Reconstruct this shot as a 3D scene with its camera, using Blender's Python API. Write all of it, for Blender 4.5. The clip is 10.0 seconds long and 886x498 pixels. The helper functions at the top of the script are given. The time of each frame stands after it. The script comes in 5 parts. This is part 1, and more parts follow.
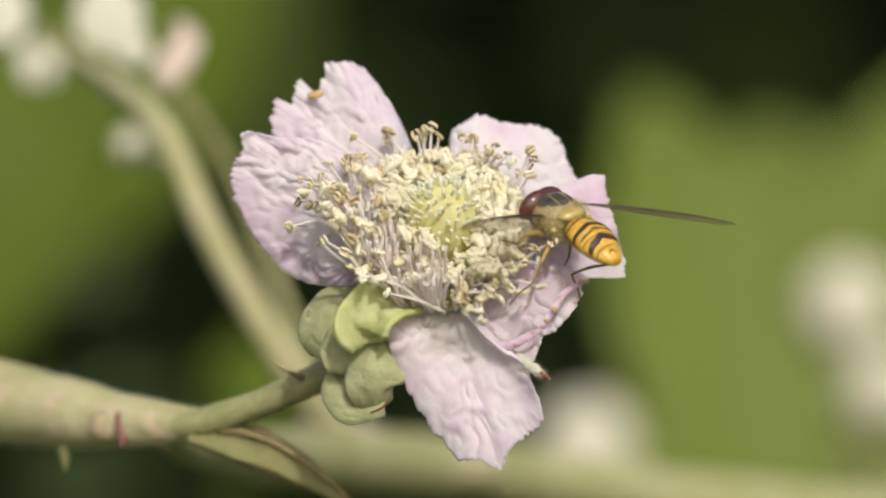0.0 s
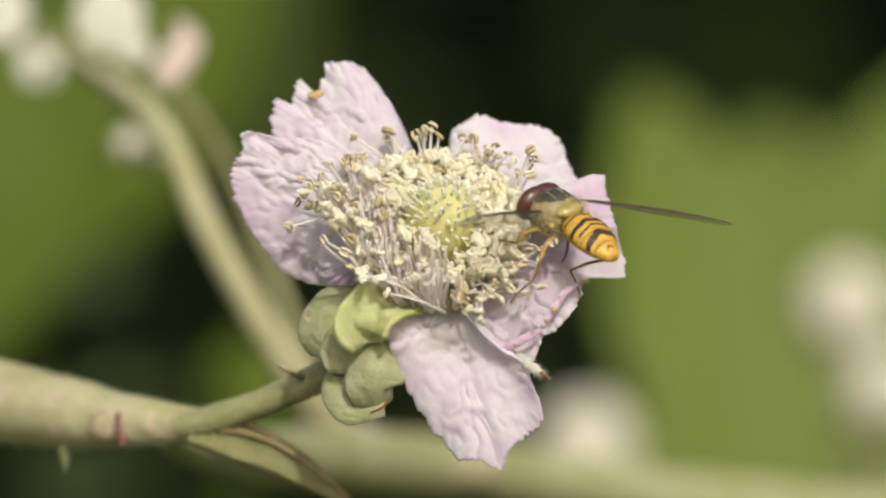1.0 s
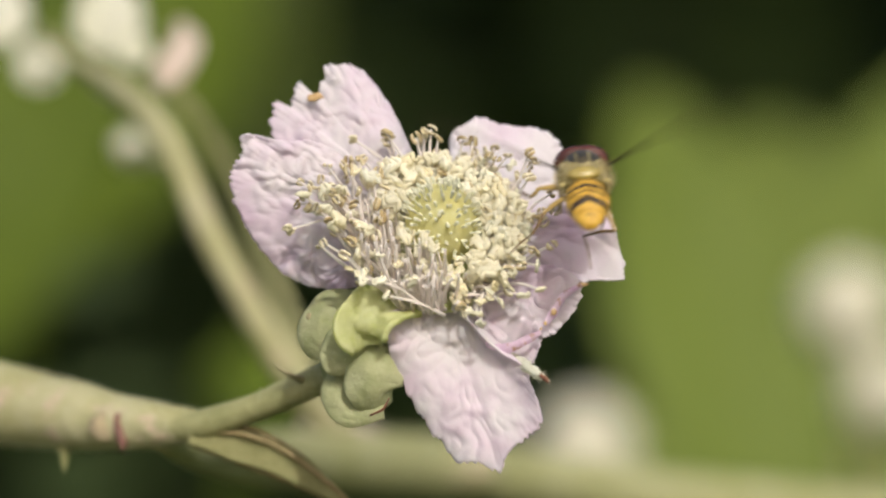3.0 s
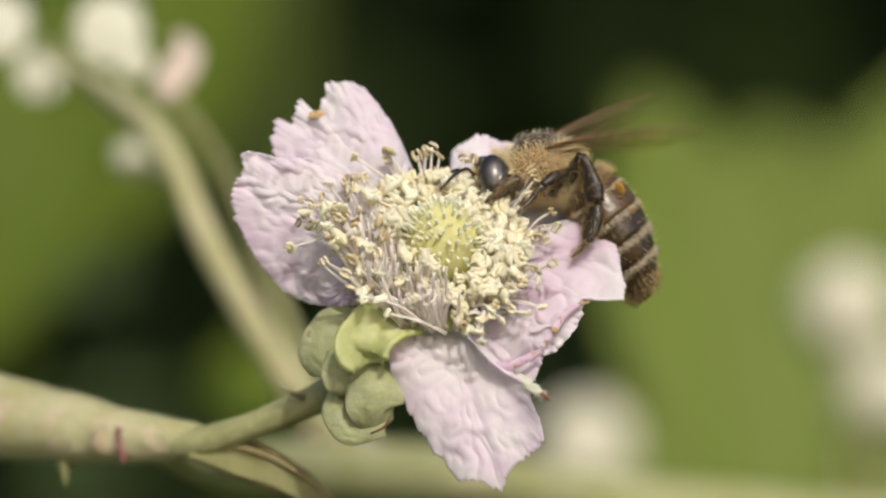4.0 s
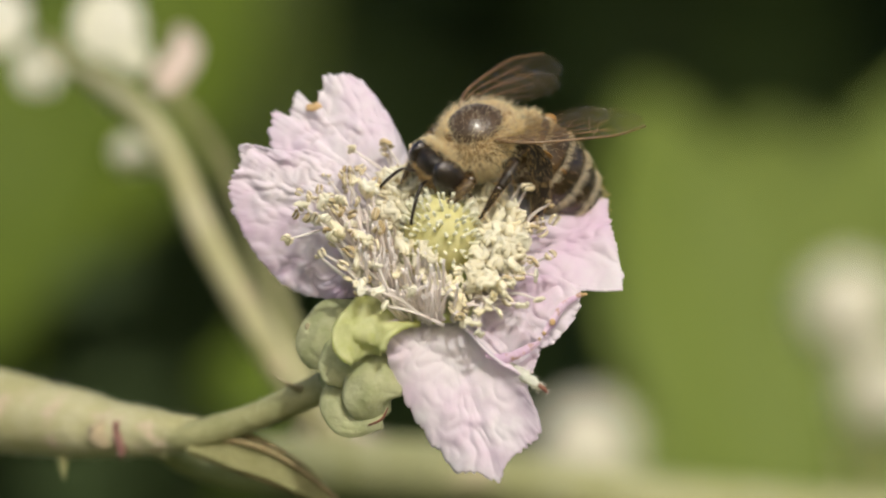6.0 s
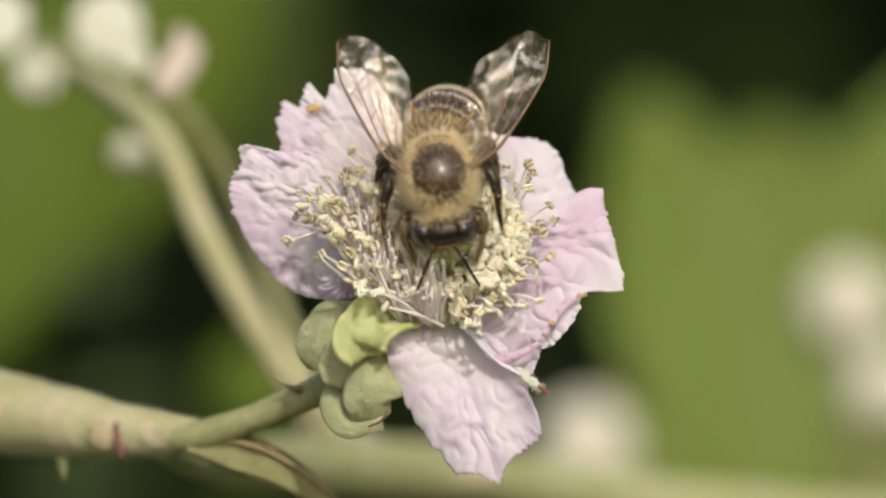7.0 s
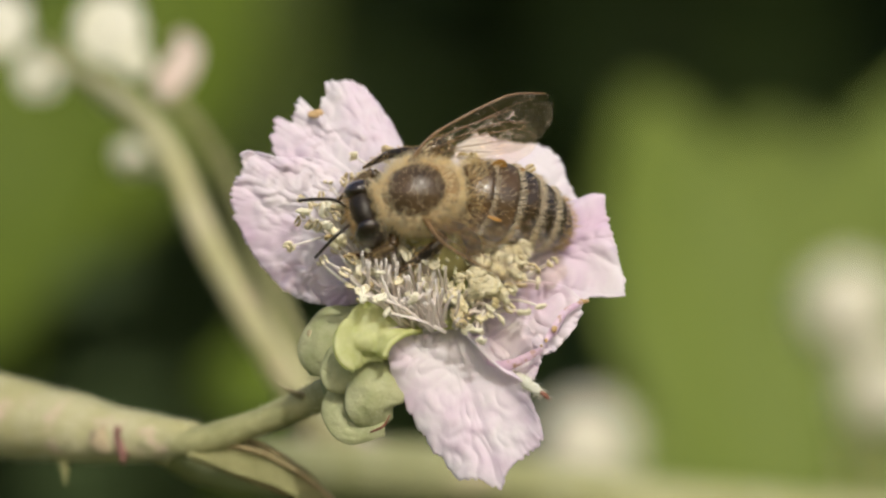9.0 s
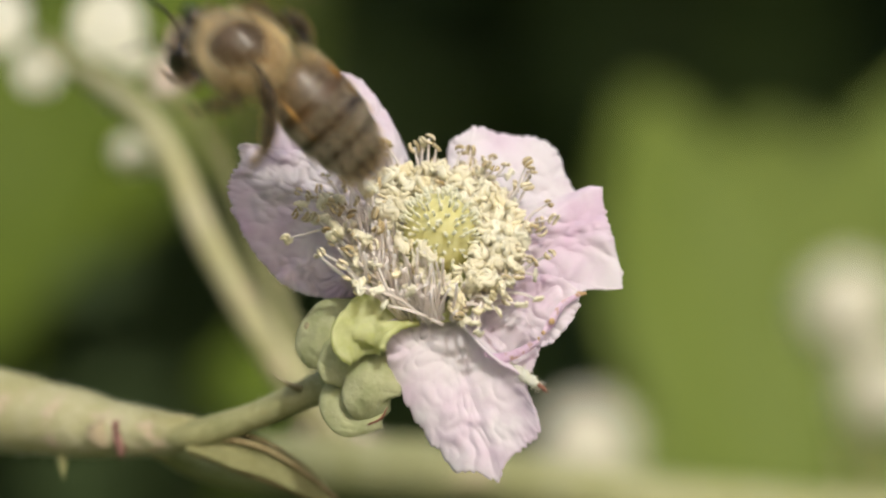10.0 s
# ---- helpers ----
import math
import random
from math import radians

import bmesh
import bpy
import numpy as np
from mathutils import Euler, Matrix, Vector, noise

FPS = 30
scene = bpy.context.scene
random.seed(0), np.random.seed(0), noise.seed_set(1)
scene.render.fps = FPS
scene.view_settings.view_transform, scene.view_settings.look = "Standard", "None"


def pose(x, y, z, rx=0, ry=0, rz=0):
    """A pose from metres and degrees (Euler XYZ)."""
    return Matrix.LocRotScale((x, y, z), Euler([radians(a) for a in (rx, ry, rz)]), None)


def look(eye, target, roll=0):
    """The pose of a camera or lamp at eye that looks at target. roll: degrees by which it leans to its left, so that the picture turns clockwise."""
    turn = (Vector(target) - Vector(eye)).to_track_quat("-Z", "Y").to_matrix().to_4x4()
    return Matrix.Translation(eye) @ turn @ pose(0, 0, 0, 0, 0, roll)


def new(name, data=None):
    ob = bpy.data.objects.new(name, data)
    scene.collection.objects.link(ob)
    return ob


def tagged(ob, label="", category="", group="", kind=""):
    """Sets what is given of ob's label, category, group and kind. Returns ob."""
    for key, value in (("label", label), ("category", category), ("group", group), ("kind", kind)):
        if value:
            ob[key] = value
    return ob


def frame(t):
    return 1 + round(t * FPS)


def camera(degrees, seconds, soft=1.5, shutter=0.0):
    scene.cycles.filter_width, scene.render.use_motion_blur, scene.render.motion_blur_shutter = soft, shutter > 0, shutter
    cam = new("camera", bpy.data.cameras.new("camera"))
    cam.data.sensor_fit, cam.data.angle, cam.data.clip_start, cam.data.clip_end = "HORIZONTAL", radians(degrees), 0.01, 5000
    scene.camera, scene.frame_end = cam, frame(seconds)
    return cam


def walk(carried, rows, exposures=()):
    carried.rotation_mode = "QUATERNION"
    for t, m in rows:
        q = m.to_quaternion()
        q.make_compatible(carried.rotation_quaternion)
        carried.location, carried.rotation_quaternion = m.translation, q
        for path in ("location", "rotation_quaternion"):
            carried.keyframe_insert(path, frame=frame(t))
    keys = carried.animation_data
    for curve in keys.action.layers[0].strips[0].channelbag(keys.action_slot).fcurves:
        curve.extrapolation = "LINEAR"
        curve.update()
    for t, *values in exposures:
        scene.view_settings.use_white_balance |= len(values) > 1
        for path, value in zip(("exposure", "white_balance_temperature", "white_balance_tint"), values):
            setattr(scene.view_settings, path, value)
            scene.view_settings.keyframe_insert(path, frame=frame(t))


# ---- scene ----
cam = camera(13.97, 10.0, soft=2.2, shutter=0.7)
cam.data.dof.use_dof = True
cam.data.dof.focus_distance = 0.1978
cam.data.dof.aperture_fstop = 22.0
walk(cam, [(0.0, pose(0, -0.2, 0, 90, 0, 0)), (10.0, pose(0, -0.2, 0, 90, 0, 0))])

# ---- light ----
SUN = Vector((0.17, -0.79, 0.59)).normalized()
world = bpy.data.worlds.new("sky")
scene.world = world
world.use_nodes = True
sky = world.node_tree.nodes.new("ShaderNodeTexSky")
sky.sky_type, sky.sun_disc = "NISHITA", False
sky.dust_density, sky.ozone_density = 4.0, 0.2
sky.sun_elevation, sky.sun_rotation = math.asin(SUN.z), math.atan2(SUN.x, SUN.y)
back = world.node_tree.nodes["Background"]
back.inputs["Strength"].default_value = 0.15
world.node_tree.links.new(sky.outputs["Color"], back.inputs["Color"])
lamp = bpy.data.lights.new("sun", "SUN")
lamp.energy, lamp.angle, lamp.color = 2.45, radians(0.53), (0.97, 0.965, 0.87)
sun = new("sun", lamp)
sun.matrix_world = look(SUN * 2, (0, 0, 0))
scene.view_settings.exposure = -0.12


# ---- materials ----
def material(name, rough=0.5, metal=0.0, spec=0.5):
    m = bpy.data.materials.new(name)
    m.use_nodes = True
    b = m.node_tree.nodes["Principled BSDF"]
    b.inputs["Roughness"].default_value = rough
    b.inputs["Metallic"].default_value = metal
    b.inputs["Specular IOR Level"].default_value = spec
    return m, m.node_tree.nodes, m.node_tree.links, b


def coords(n, kind="Object"):
    c = n.new("ShaderNodeTexCoord")
    return c.outputs[kind]


def noise_tex(n, l, size_mm, detail=4, where=None, rough=0.55):
    """A noise whose features are about size_mm across."""
    t = n.new("ShaderNodeTexNoise")
    t.inputs["Scale"].default_value = 1000.0 / size_mm
    t.inputs["Detail"].default_value = detail
    t.inputs["Roughness"].default_value = rough
    l.new(where if where is not None else coords(n), t.inputs["Vector"])
    return t.outputs["Fac"]


def ramp(n, l, fac, stops):
    r = n.new("ShaderNodeValToRGB")
    el = r.color_ramp.elements
    while len(el) < len(stops):
        el.new(0.5)
    for e, (p, c) in zip(el, stops):
        e.position, e.color = p, (*c, 1)
    l.new(fac, r.inputs["Fac"])
    return r.outputs["Color"]


def mixed(n, l, fac, a, b, how="MIX"):
    x = n.new("ShaderNodeMix")
    x.data_type, x.blend_type = "RGBA", how
    for sock, v in ((x.inputs[0], fac), (x.inputs[6], a), (x.inputs[7], b)):
        if isinstance(v, (int, float)):
            sock.default_value = v
        elif isinstance(v, tuple):
            sock.default_value = (*v, 1)
        else:
            l.new(v, sock)
    return x.outputs[2]


def bumped(n, l, b, height, dist_mm, strength=0.5, then=None):
    x = n.new("ShaderNodeBump")
    x.inputs["Strength"].default_value = strength
    x.inputs["Distance"].default_value = dist_mm * 0.001
    l.new(height, x.inputs["Height"])
    if then is not None:
        l.new(then, x.inputs["Normal"])
    l.new(x.outputs["Normal"], b.inputs["Normal"])
    return x.outputs["Normal"]


def per_object(n):
    return n.new("ShaderNodeObjectInfo").outputs["Random"]


def per_island(n):
    return n.new("ShaderNodeNewGeometry").outputs["Random Per Island"]


def add_translucency(m, n, l, b, colour, share):
    """Lets light through a thin sheet."""
    t = n.new("ShaderNodeBsdfTranslucent")
    if isinstance(colour, tuple):
        t.inputs["Color"].default_value = (*colour, 1)
    else:
        l.new(colour, t.inputs["Color"])
    x = n.new("ShaderNodeMixShader")
    x.inputs[0].default_value = share
    l.new(b.outputs[0], x.inputs[1])
    l.new(t.outputs[0], x.inputs[2])
    l.new(x.outputs[0], n["Material Output"].inputs["Surface"])


def speckled(name, dark, light, size, rough=0.5, spec=0.4, bump=0.05, random_by=None, third=None, through_light=0.0, coat=0.0):
    """A surface that varies between two colours in patches, with fine grain and relief."""
    m, n, l, b = material(name, rough, 0.0, spec)
    big, fine = noise_tex(n, l, size), noise_tex(n, l, size * 0.18, 5)
    c = ramp(n, l, big, [(0.35, dark), (0.65, light)])
    c = mixed(n, l, 0.35, c, mixed(n, l, fine, dark, light))
    if third:
        c = mixed(n, l, ramp(n, l, noise_tex(n, l, size * 0.6, 3), [(0.58, (0, 0, 0)), (0.72, (1, 1, 1))]), c, third)
    if random_by:
        r = per_object(n) if random_by == "object" else per_island(n)
        c = mixed(n, l, 1.0, c, ramp(n, l, r, [(0, (0.66, 0.66, 0.66)), (1, (1.0, 1.0, 1.0))]), "MULTIPLY")
    l.new(c, b.inputs["Base Color"])
    bumped(n, l, b, fine, bump * 3, 0.7)
    b.inputs["Coat Weight"].default_value = coat
    b.inputs["Coat Roughness"].default_value = 0.2
    if through_light:
        add_translucency(m, n, l, b, c, through_light)
    return m


def petal_material():
    m, n, l, b = material("petal_skin", 0.6, 0.0, 0.2)
    flush = ramp(n, l, noise_tex(n, l, 4.5, 3), [(0.40, (0.87, 0.825, 0.86)), (0.53, (0.85, 0.765, 0.84)), (0.70, (0.79, 0.64, 0.77))])
    vein = noise_tex(n, l, 0.7, 5, rough=0.7)
    c = mixed(n, l, ramp(n, l, vein, [(0.48, (0, 0, 0)), (0.78, (0.22, 0.22, 0.22))]), flush, (0.70, 0.53, 0.70))
    speck = ramp(n, l, noise_tex(n, l, 1.6, 2), [(0.80, (0, 0, 0)), (0.82, (0.6, 0.6, 0.6))])
    c = mixed(n, l, speck, c, (0.46, 0.27, 0.10))
    l.new(c, b.inputs["Base Color"])
    one = bumped(n, l, b, noise_tex(n, l, 1.1, 4, rough=0.7), 0.22, 0.28)
    bumped(n, l, b, vein, 0.05, 0.4, one)
    add_translucency(m, n, l, b, c, 0.5)
    return m


def anther_material():
    m, n, l, b = material("anther_skin", 0.7, 0.0, 0.2)
    c = ramp(n, l, per_object(n), [(0.0, (0.97, 0.95, 0.83)), (0.75, (0.96, 0.92, 0.75)), (1.0, (0.90, 0.83, 0.60))])
    crack = ramp(n, l, noise_tex(n, l, 0.35, 4), [(0.31, (0.55, 0.42, 0.20)), (0.40, (1, 1, 1))])
    c = mixed(n, l, 0.3, c, crack, "MULTIPLY")
    l.new(c, b.inputs["Base Color"])
    bumped(n, l, b, noise_tex(n, l, 0.25, 4), 0.10, 0.7)
    add_translucency(m, n, l, b, c, 0.45)
    return m


def burst_material():
    """Dry split anthers: pale valves with brown rims along the slit."""
    m, n, l, b = material("anther_burst", 0.75, 0.0, 0.2)
    xyz = n.new("ShaderNodeSeparateXYZ")
    l.new(coords(n), xyz.inputs[0])
    off = n.new("ShaderNodeMath")
    off.operation = "ABSOLUTE"
    l.new(xyz.outputs[0], off.inputs[0])
    scaled = n.new("ShaderNodeMath")
    scaled.operation = "MULTIPLY_ADD"
    scaled.inputs[1].default_value = 3000.0
    l.new(off.outputs[0], scaled.inputs[0])
    jitter = n.new("ShaderNodeMath")
    jitter.operation = "MULTIPLY_ADD"
    jitter.inputs[1].default_value, jitter.inputs[2].default_value = 0.5, -0.25
    l.new(noise_tex(n, l, 0.3, 3), jitter.inputs[0])
    l.new(jitter.outputs[0], scaled.inputs[2])
    pale = ramp(n, l, per_object(n), [(0.0, (0.94, 0.89, 0.70)), (0.6, (0.86, 0.78, 0.55)), (1.0, (0.72, 0.60, 0.37))])
    lines = ramp(n, l, scaled.outputs[0], [(0.0, (0.26, 0.17, 0.07)), (0.36, (0.30, 0.20, 0.08)), (0.44, (1, 1, 1)), (0.66, (1, 1, 1)), (0.76, (0.42, 0.30, 0.14)), (1.0, (0.5, 0.38, 0.2))])
    c = mixed(n, l, 0.55, pale, lines, "MULTIPLY")
    l.new(c, b.inputs["Base Color"])
    bumped(n, l, b, noise_tex(n, l, 0.2, 4), 0.10, 0.8)
    add_translucency(m, n, l, b, c, 0.25)
    return m


def leaf_material(name, dark, light):
    m, n, l, b = material(name, 0.6, 0.0, 0.2)
    c = ramp(n, l, noise_tex(n, l, 14, 3), [(0.35, dark), (0.65, light)])
    c = mixed(n, l, 0.4, c, mixed(n, l, noise_tex(n, l, 2.0, 5), dark, light))
    l.new(c, b.inputs["Base Color"])
    bumped(n, l, b, noise_tex(n, l, 2.5, 4), 0.3, 0.6)
    add_translucency(m, n, l, b, c, 0.3)
    return m


def wing_material(name, tint, film, gleam, gloss_rough=0.3):
    """A clear crinkled film: most light goes straight through, a little is tinted, the rest gleams."""
    m, n, l, b = material(name, gloss_rough, 0.0, 0.5)
    stain = ramp(n, l, noise_tex(n, l, 1.5, 3), [(0.3, tint), (0.7, tuple(min(1, v * 1.4) for v in tint))])
    l.new(stain, b.inputs["Base Color"])
    normal = bumped(n, l, b, noise_tex(n, l, 0.8, 3), 0.30, 0.9)
    clear = n.new("ShaderNodeBsdfTransparent")
    clear.inputs["Color"].default_value = (0.975, 0.96, 0.91, 1)
    tinted = n.new("ShaderNodeBsdfTranslucent")
    l.new(stain, tinted.inputs["Color"])
    shine = n.new("ShaderNodeBsdfGlossy")
    shine.inputs["Roughness"].default_value = gloss_rough
    l.new(normal, shine.inputs["Normal"])
    body = n.new("ShaderNodeMixShader")
    body.inputs[0].default_value = 0.45
    l.new(b.outputs[0], body.inputs[1])
    l.new(tinted.outputs[0], body.inputs[2])
    one, two = n.new("ShaderNodeMixShader"), n.new("ShaderNodeMixShader")
    one.inputs[0].default_value = film
    # a noise mask puts the gleam in patches, standing in for sparkling glints
    l.new(ramp(n, l, noise_tex(n, l, 0.75, 4, rough=0.7), [(0.47, (gleam * 0.12,) * 3), (0.55, (gleam * 0.6,) * 3), (0.66, (gleam * 2.2,) * 3)]), two.inputs[0])
    l.new(clear.outputs[0], one.inputs[1])
    l.new(body.outputs[0], one.inputs[2])
    l.new(one.outputs[0], two.inputs[1])
    l.new(shine.outputs[0], two.inputs[2])
    l.new(two.outputs[0], n["Material Output"].inputs["Surface"])
    return m


PETAL = petal_material()
ANTHER = anther_material()
ANTHER_BURST = burst_material()
FILAMENT = speckled("filament_skin", (0.97, 0.91, 0.89), (0.985, 0.955, 0.93), 0.8, 0.5, 0.3, 0.02, through_light=0.6)
STAMEN_CREAM = speckled("stamen_cream", (0.94, 0.89, 0.71), (0.97, 0.94, 0.81), 0.5, 0.6, 0.2, 0.02, through_light=0.48)
STYLE = speckled("style_skin", (0.95, 0.94, 0.76), (0.97, 0.965, 0.88), 0.5, 0.4, 0.4, 0.02, through_light=0.45)
DOME = speckled("pistil_skin", (0.88, 0.83, 0.36), (0.94, 0.91, 0.54), 0.6, 0.5, 0.3, 0.05, through_light=0.45)
SEPAL = speckled("sepal_down", (0.41, 0.44, 0.22), (0.60, 0.61, 0.38), 1.4, 0.75, 0.3, 0.05, through_light=0.4)
SEPAL_FRESH = speckled("sepal_fresh", (0.62, 0.66, 0.26), (0.84, 0.85, 0.54), 1.2, 0.38, 0.4, 0.03, through_light=0.55)
STEM = speckled("stem_bark", (0.315, 0.30, 0.125), (0.44, 0.415, 0.265), 5.0, 0.6, 0.3, 0.10, third=(0.56, 0.42, 0.34))
SHOOT = speckled("shoot_bark", (0.27, 0.275, 0.11), (0.38, 0.375, 0.21), 5.0, 0.6, 0.3, 0.10)
PEDICEL = speckled("pedicel_skin", (0.235, 0.24, 0.105), (0.38, 0.365, 0.19), 1.6, 0.7, 0.25, 0.06)
SCAR = speckled("node_scar", (0.16, 0.07, 0.06), (0.32, 0.18, 0.15), 0.9, 0.7, 0.2, 0.08)
FLUSH = speckled("node_flush", (0.35, 0.285, 0.17), (0.43, 0.35, 0.24), 0.9, 0.7, 0.2, 0.05)
DRY = speckled("dry_bract", (0.24, 0.17, 0.08), (0.48, 0.40, 0.22), 1.5, 0.8, 0.2, 0.1, through_light=0.2)
THORN = speckled("thorn_horn", (0.20, 0.17, 0.09), (0.38, 0.34, 0.20), 0.8, 0.5, 0.4, 0.03)
BLEMISH = speckled("withered_petal", (0.44, 0.27, 0.11), (0.66, 0.47, 0.27), 0.3, 0.8, 0.2, 0.04)
FOLD = speckled("petal_fold", (0.72, 0.53, 0.69), (0.84, 0.72, 0.82), 0.9, 0.6, 0.2, 0.06, third=(0.50, 0.30, 0.16), through_light=0.4)
RED = speckled("withered_tip", (0.16, 0.05, 0.035), (0.33, 0.16, 0.10), 0.4, 0.6, 0.3, 0.03)
BRACT = speckled("bract_skin", (0.24, 0.24, 0.10), (0.40, 0.38, 0.19), 2.0, 0.7, 0.2, 0.1, through_light=0.35)
BUD = speckled("bud_down", (0.50, 0.48, 0.36), (0.64, 0.615, 0.50), 3.0, 0.8, 0.2, 0.1)
BLUSH = speckled("blush_petal", (0.66, 0.52, 0.46), (0.78, 0.69, 0.61), 2.0, 0.6, 0.2, 0.1, through_light=0.25)
WHITE = speckled("pale_petal", (0.78, 0.78, 0.62), (0.90, 0.89, 0.82), 4.0, 0.6, 0.2, 0.1, through_light=0.35)
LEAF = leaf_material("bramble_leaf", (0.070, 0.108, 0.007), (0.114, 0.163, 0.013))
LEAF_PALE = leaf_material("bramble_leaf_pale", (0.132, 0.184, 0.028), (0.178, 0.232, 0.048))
# half shade put into the leaf colour, for the fade at the left
LEAF_HALF_SHADE = leaf_material("bramble_leaf_half_shade", (0.036, 0.055, 0.005), (0.058, 0.083, 0.009))
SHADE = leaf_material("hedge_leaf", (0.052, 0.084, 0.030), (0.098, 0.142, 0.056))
GROUND = speckled("soil_and_grass", (0.05, 0.06, 0.025), (0.09, 0.12, 0.04), 60, 0.9, 0.2, 2.0)


# ---- building helpers: all shapes in millimetres ----
def mesh_of(name, shape, mat, smooth=True):
    verts, faces = shape
    me = bpy.data.meshes.new(name)
    me.from_pydata([tuple(c * 0.001 for c in v) for v in verts], [], faces)
    me.materials.append(mat)
    if smooth:
        me.polygons.foreach_set("use_smooth", [True] * len(me.polygons))
    me.update()
    return me


def part(name, shape, mat, parent, label="", smooth=True, local=None, thick=0.0):
    """One mesh object under a thing or a part. shape: verts and faces, or a finished mesh."""
    me = shape if isinstance(shape, bpy.types.Mesh) else mesh_of(name, shape, mat, smooth)
    ob = new(name, me)
    ob.parent = parent
    if local is not None:
        ob.matrix_basis = local
    if thick:
        s = ob.modifiers.new("thickness", "SOLIDIFY")
        s.thickness, s.offset = thick * 0.001, 0.0
    return tagged(ob, label) if label else ob


def thing(name, at, label, category, group="", kind=""):
    ob = new(name)
    ob.empty_display_size = 0.005
    ob.location = Vector(at) * 0.001
    return tagged(ob, label, category, group, kind)


def joined(shapes):
    verts, faces = [], []
    for v, f in shapes:
        k = len(verts)
        verts += [tuple(p) for p in v]
        faces += [tuple(i + k for i in q) for q in f]
    return verts, faces


def moved(shape, at):
    return [tuple(Vector(v) - Vector(at)) for v in shape[0]], shape[1]


def placed(shape, m):
    return [tuple(m @ Vector(v)) for v in shape[0]], shape[1]


def spline(points, u):
    """A smooth curve through the points, u from 0 to 1."""
    p = [Vector(x) for x in points]
    k = u * (len(p) - 1)
    i = min(int(k), len(p) - 2)
    s = k - i
    a, b = p[i], p[i + 1]
    z = p[i - 1] if i else a * 2 - b
    c = p[i + 2] if i + 2 < len(p) else b * 2 - a
    return 0.5 * ((2 * a) + (b - z) * s + (2 * z - 5 * a + 4 * b - c) * s * s + (3 * a - z - 3 * b + c) * s ** 3)


def level(values, u):
    k = u * (len(values) - 1)
    i = min(int(k), len(values) - 2)
    s = k - i
    s = s * s * (3 - 2 * s) * 0.5 + s * 0.5
    return values[i] * (1 - s) + values[i + 1] * s


def tube(points, radii, n=10, steps=24, wobble=0.0, flat=1.0, seed=0.0):
    """A round or flattened limb along a curve, closed at both ends."""
    verts, faces = [], []
    across = None
    for i in range(steps + 1):
        u = i / steps
        c = spline(points, u)
        t = (spline(points, min(1, u + 0.01)) - spline(points, max(0, u - 0.01))).normalized()
        if across is None:
            across = t.orthogonal().normalized()
        across = (across - t * across.dot(t)).normalized()
        other = t.cross(across)
        r = level(radii, u)
        for j in range(n):
            a = 2 * math.pi * j / n
            w = 1 + (wobble * noise.noise(Vector((u * 9 + seed, math.cos(a) * 1.3, math.sin(a) * 1.3))) if wobble else 0)
            verts.append(tuple(c + (across * math.cos(a) * flat + other * math.sin(a)) * r * w))
    for i in range(steps):
        for j in range(n):
            k = (j + 1) % n
            faces.append((i * n + j, i * n + k, (i + 1) * n + k, (i + 1) * n + j))
    faces.append(tuple(reversed(range(n))))
    faces.append(tuple(steps * n + j for j in range(n)))
    return verts, faces


def egg(at, radii, turn=None, n=18, rings=12, lumps=0.0, size=1.0, seed=0.0):
    """An ellipsoid, lumpy if asked."""
    verts, faces = [], []
    turn = turn or Matrix.Identity(3)
    for i in range(rings + 1):
        a = math.pi * i / rings
        for j in range(n):
            b = 2 * math.pi * j / n
            d = Vector((math.sin(a) * math.cos(b), math.sin(a) * math.sin(b), math.cos(a)))
            k = 1 + (lumps * noise.noise(d * size + Vector((seed, seed, 0))) if lumps else 0)
            verts.append(tuple(Vector(at) + turn @ Vector((d.x * radii[0], d.y * radii[1], d.z * radii[2])) * k))
    for i in range(rings):
        for j in range(n):
            k = (j + 1) % n
            faces.append((i * n + j, (i + 1) * n + j, (i + 1) * n + k, i * n + k))
    return verts, faces


def sheet(spot, nu, nv):
    """A curved sheet: spot(u, v) for u in 0..1 and v in -1..1."""
    verts = [tuple(spot(i / nu, 2 * j / nv - 1)) for i in range(nu + 1) for j in range(nv + 1)]
    faces = [(i * (nv + 1) + j, i * (nv + 1) + j + 1, (i + 1) * (nv + 1) + j + 1, (i + 1) * (nv + 1) + j) for i in range(nu) for j in range(nv)]
    return verts, faces


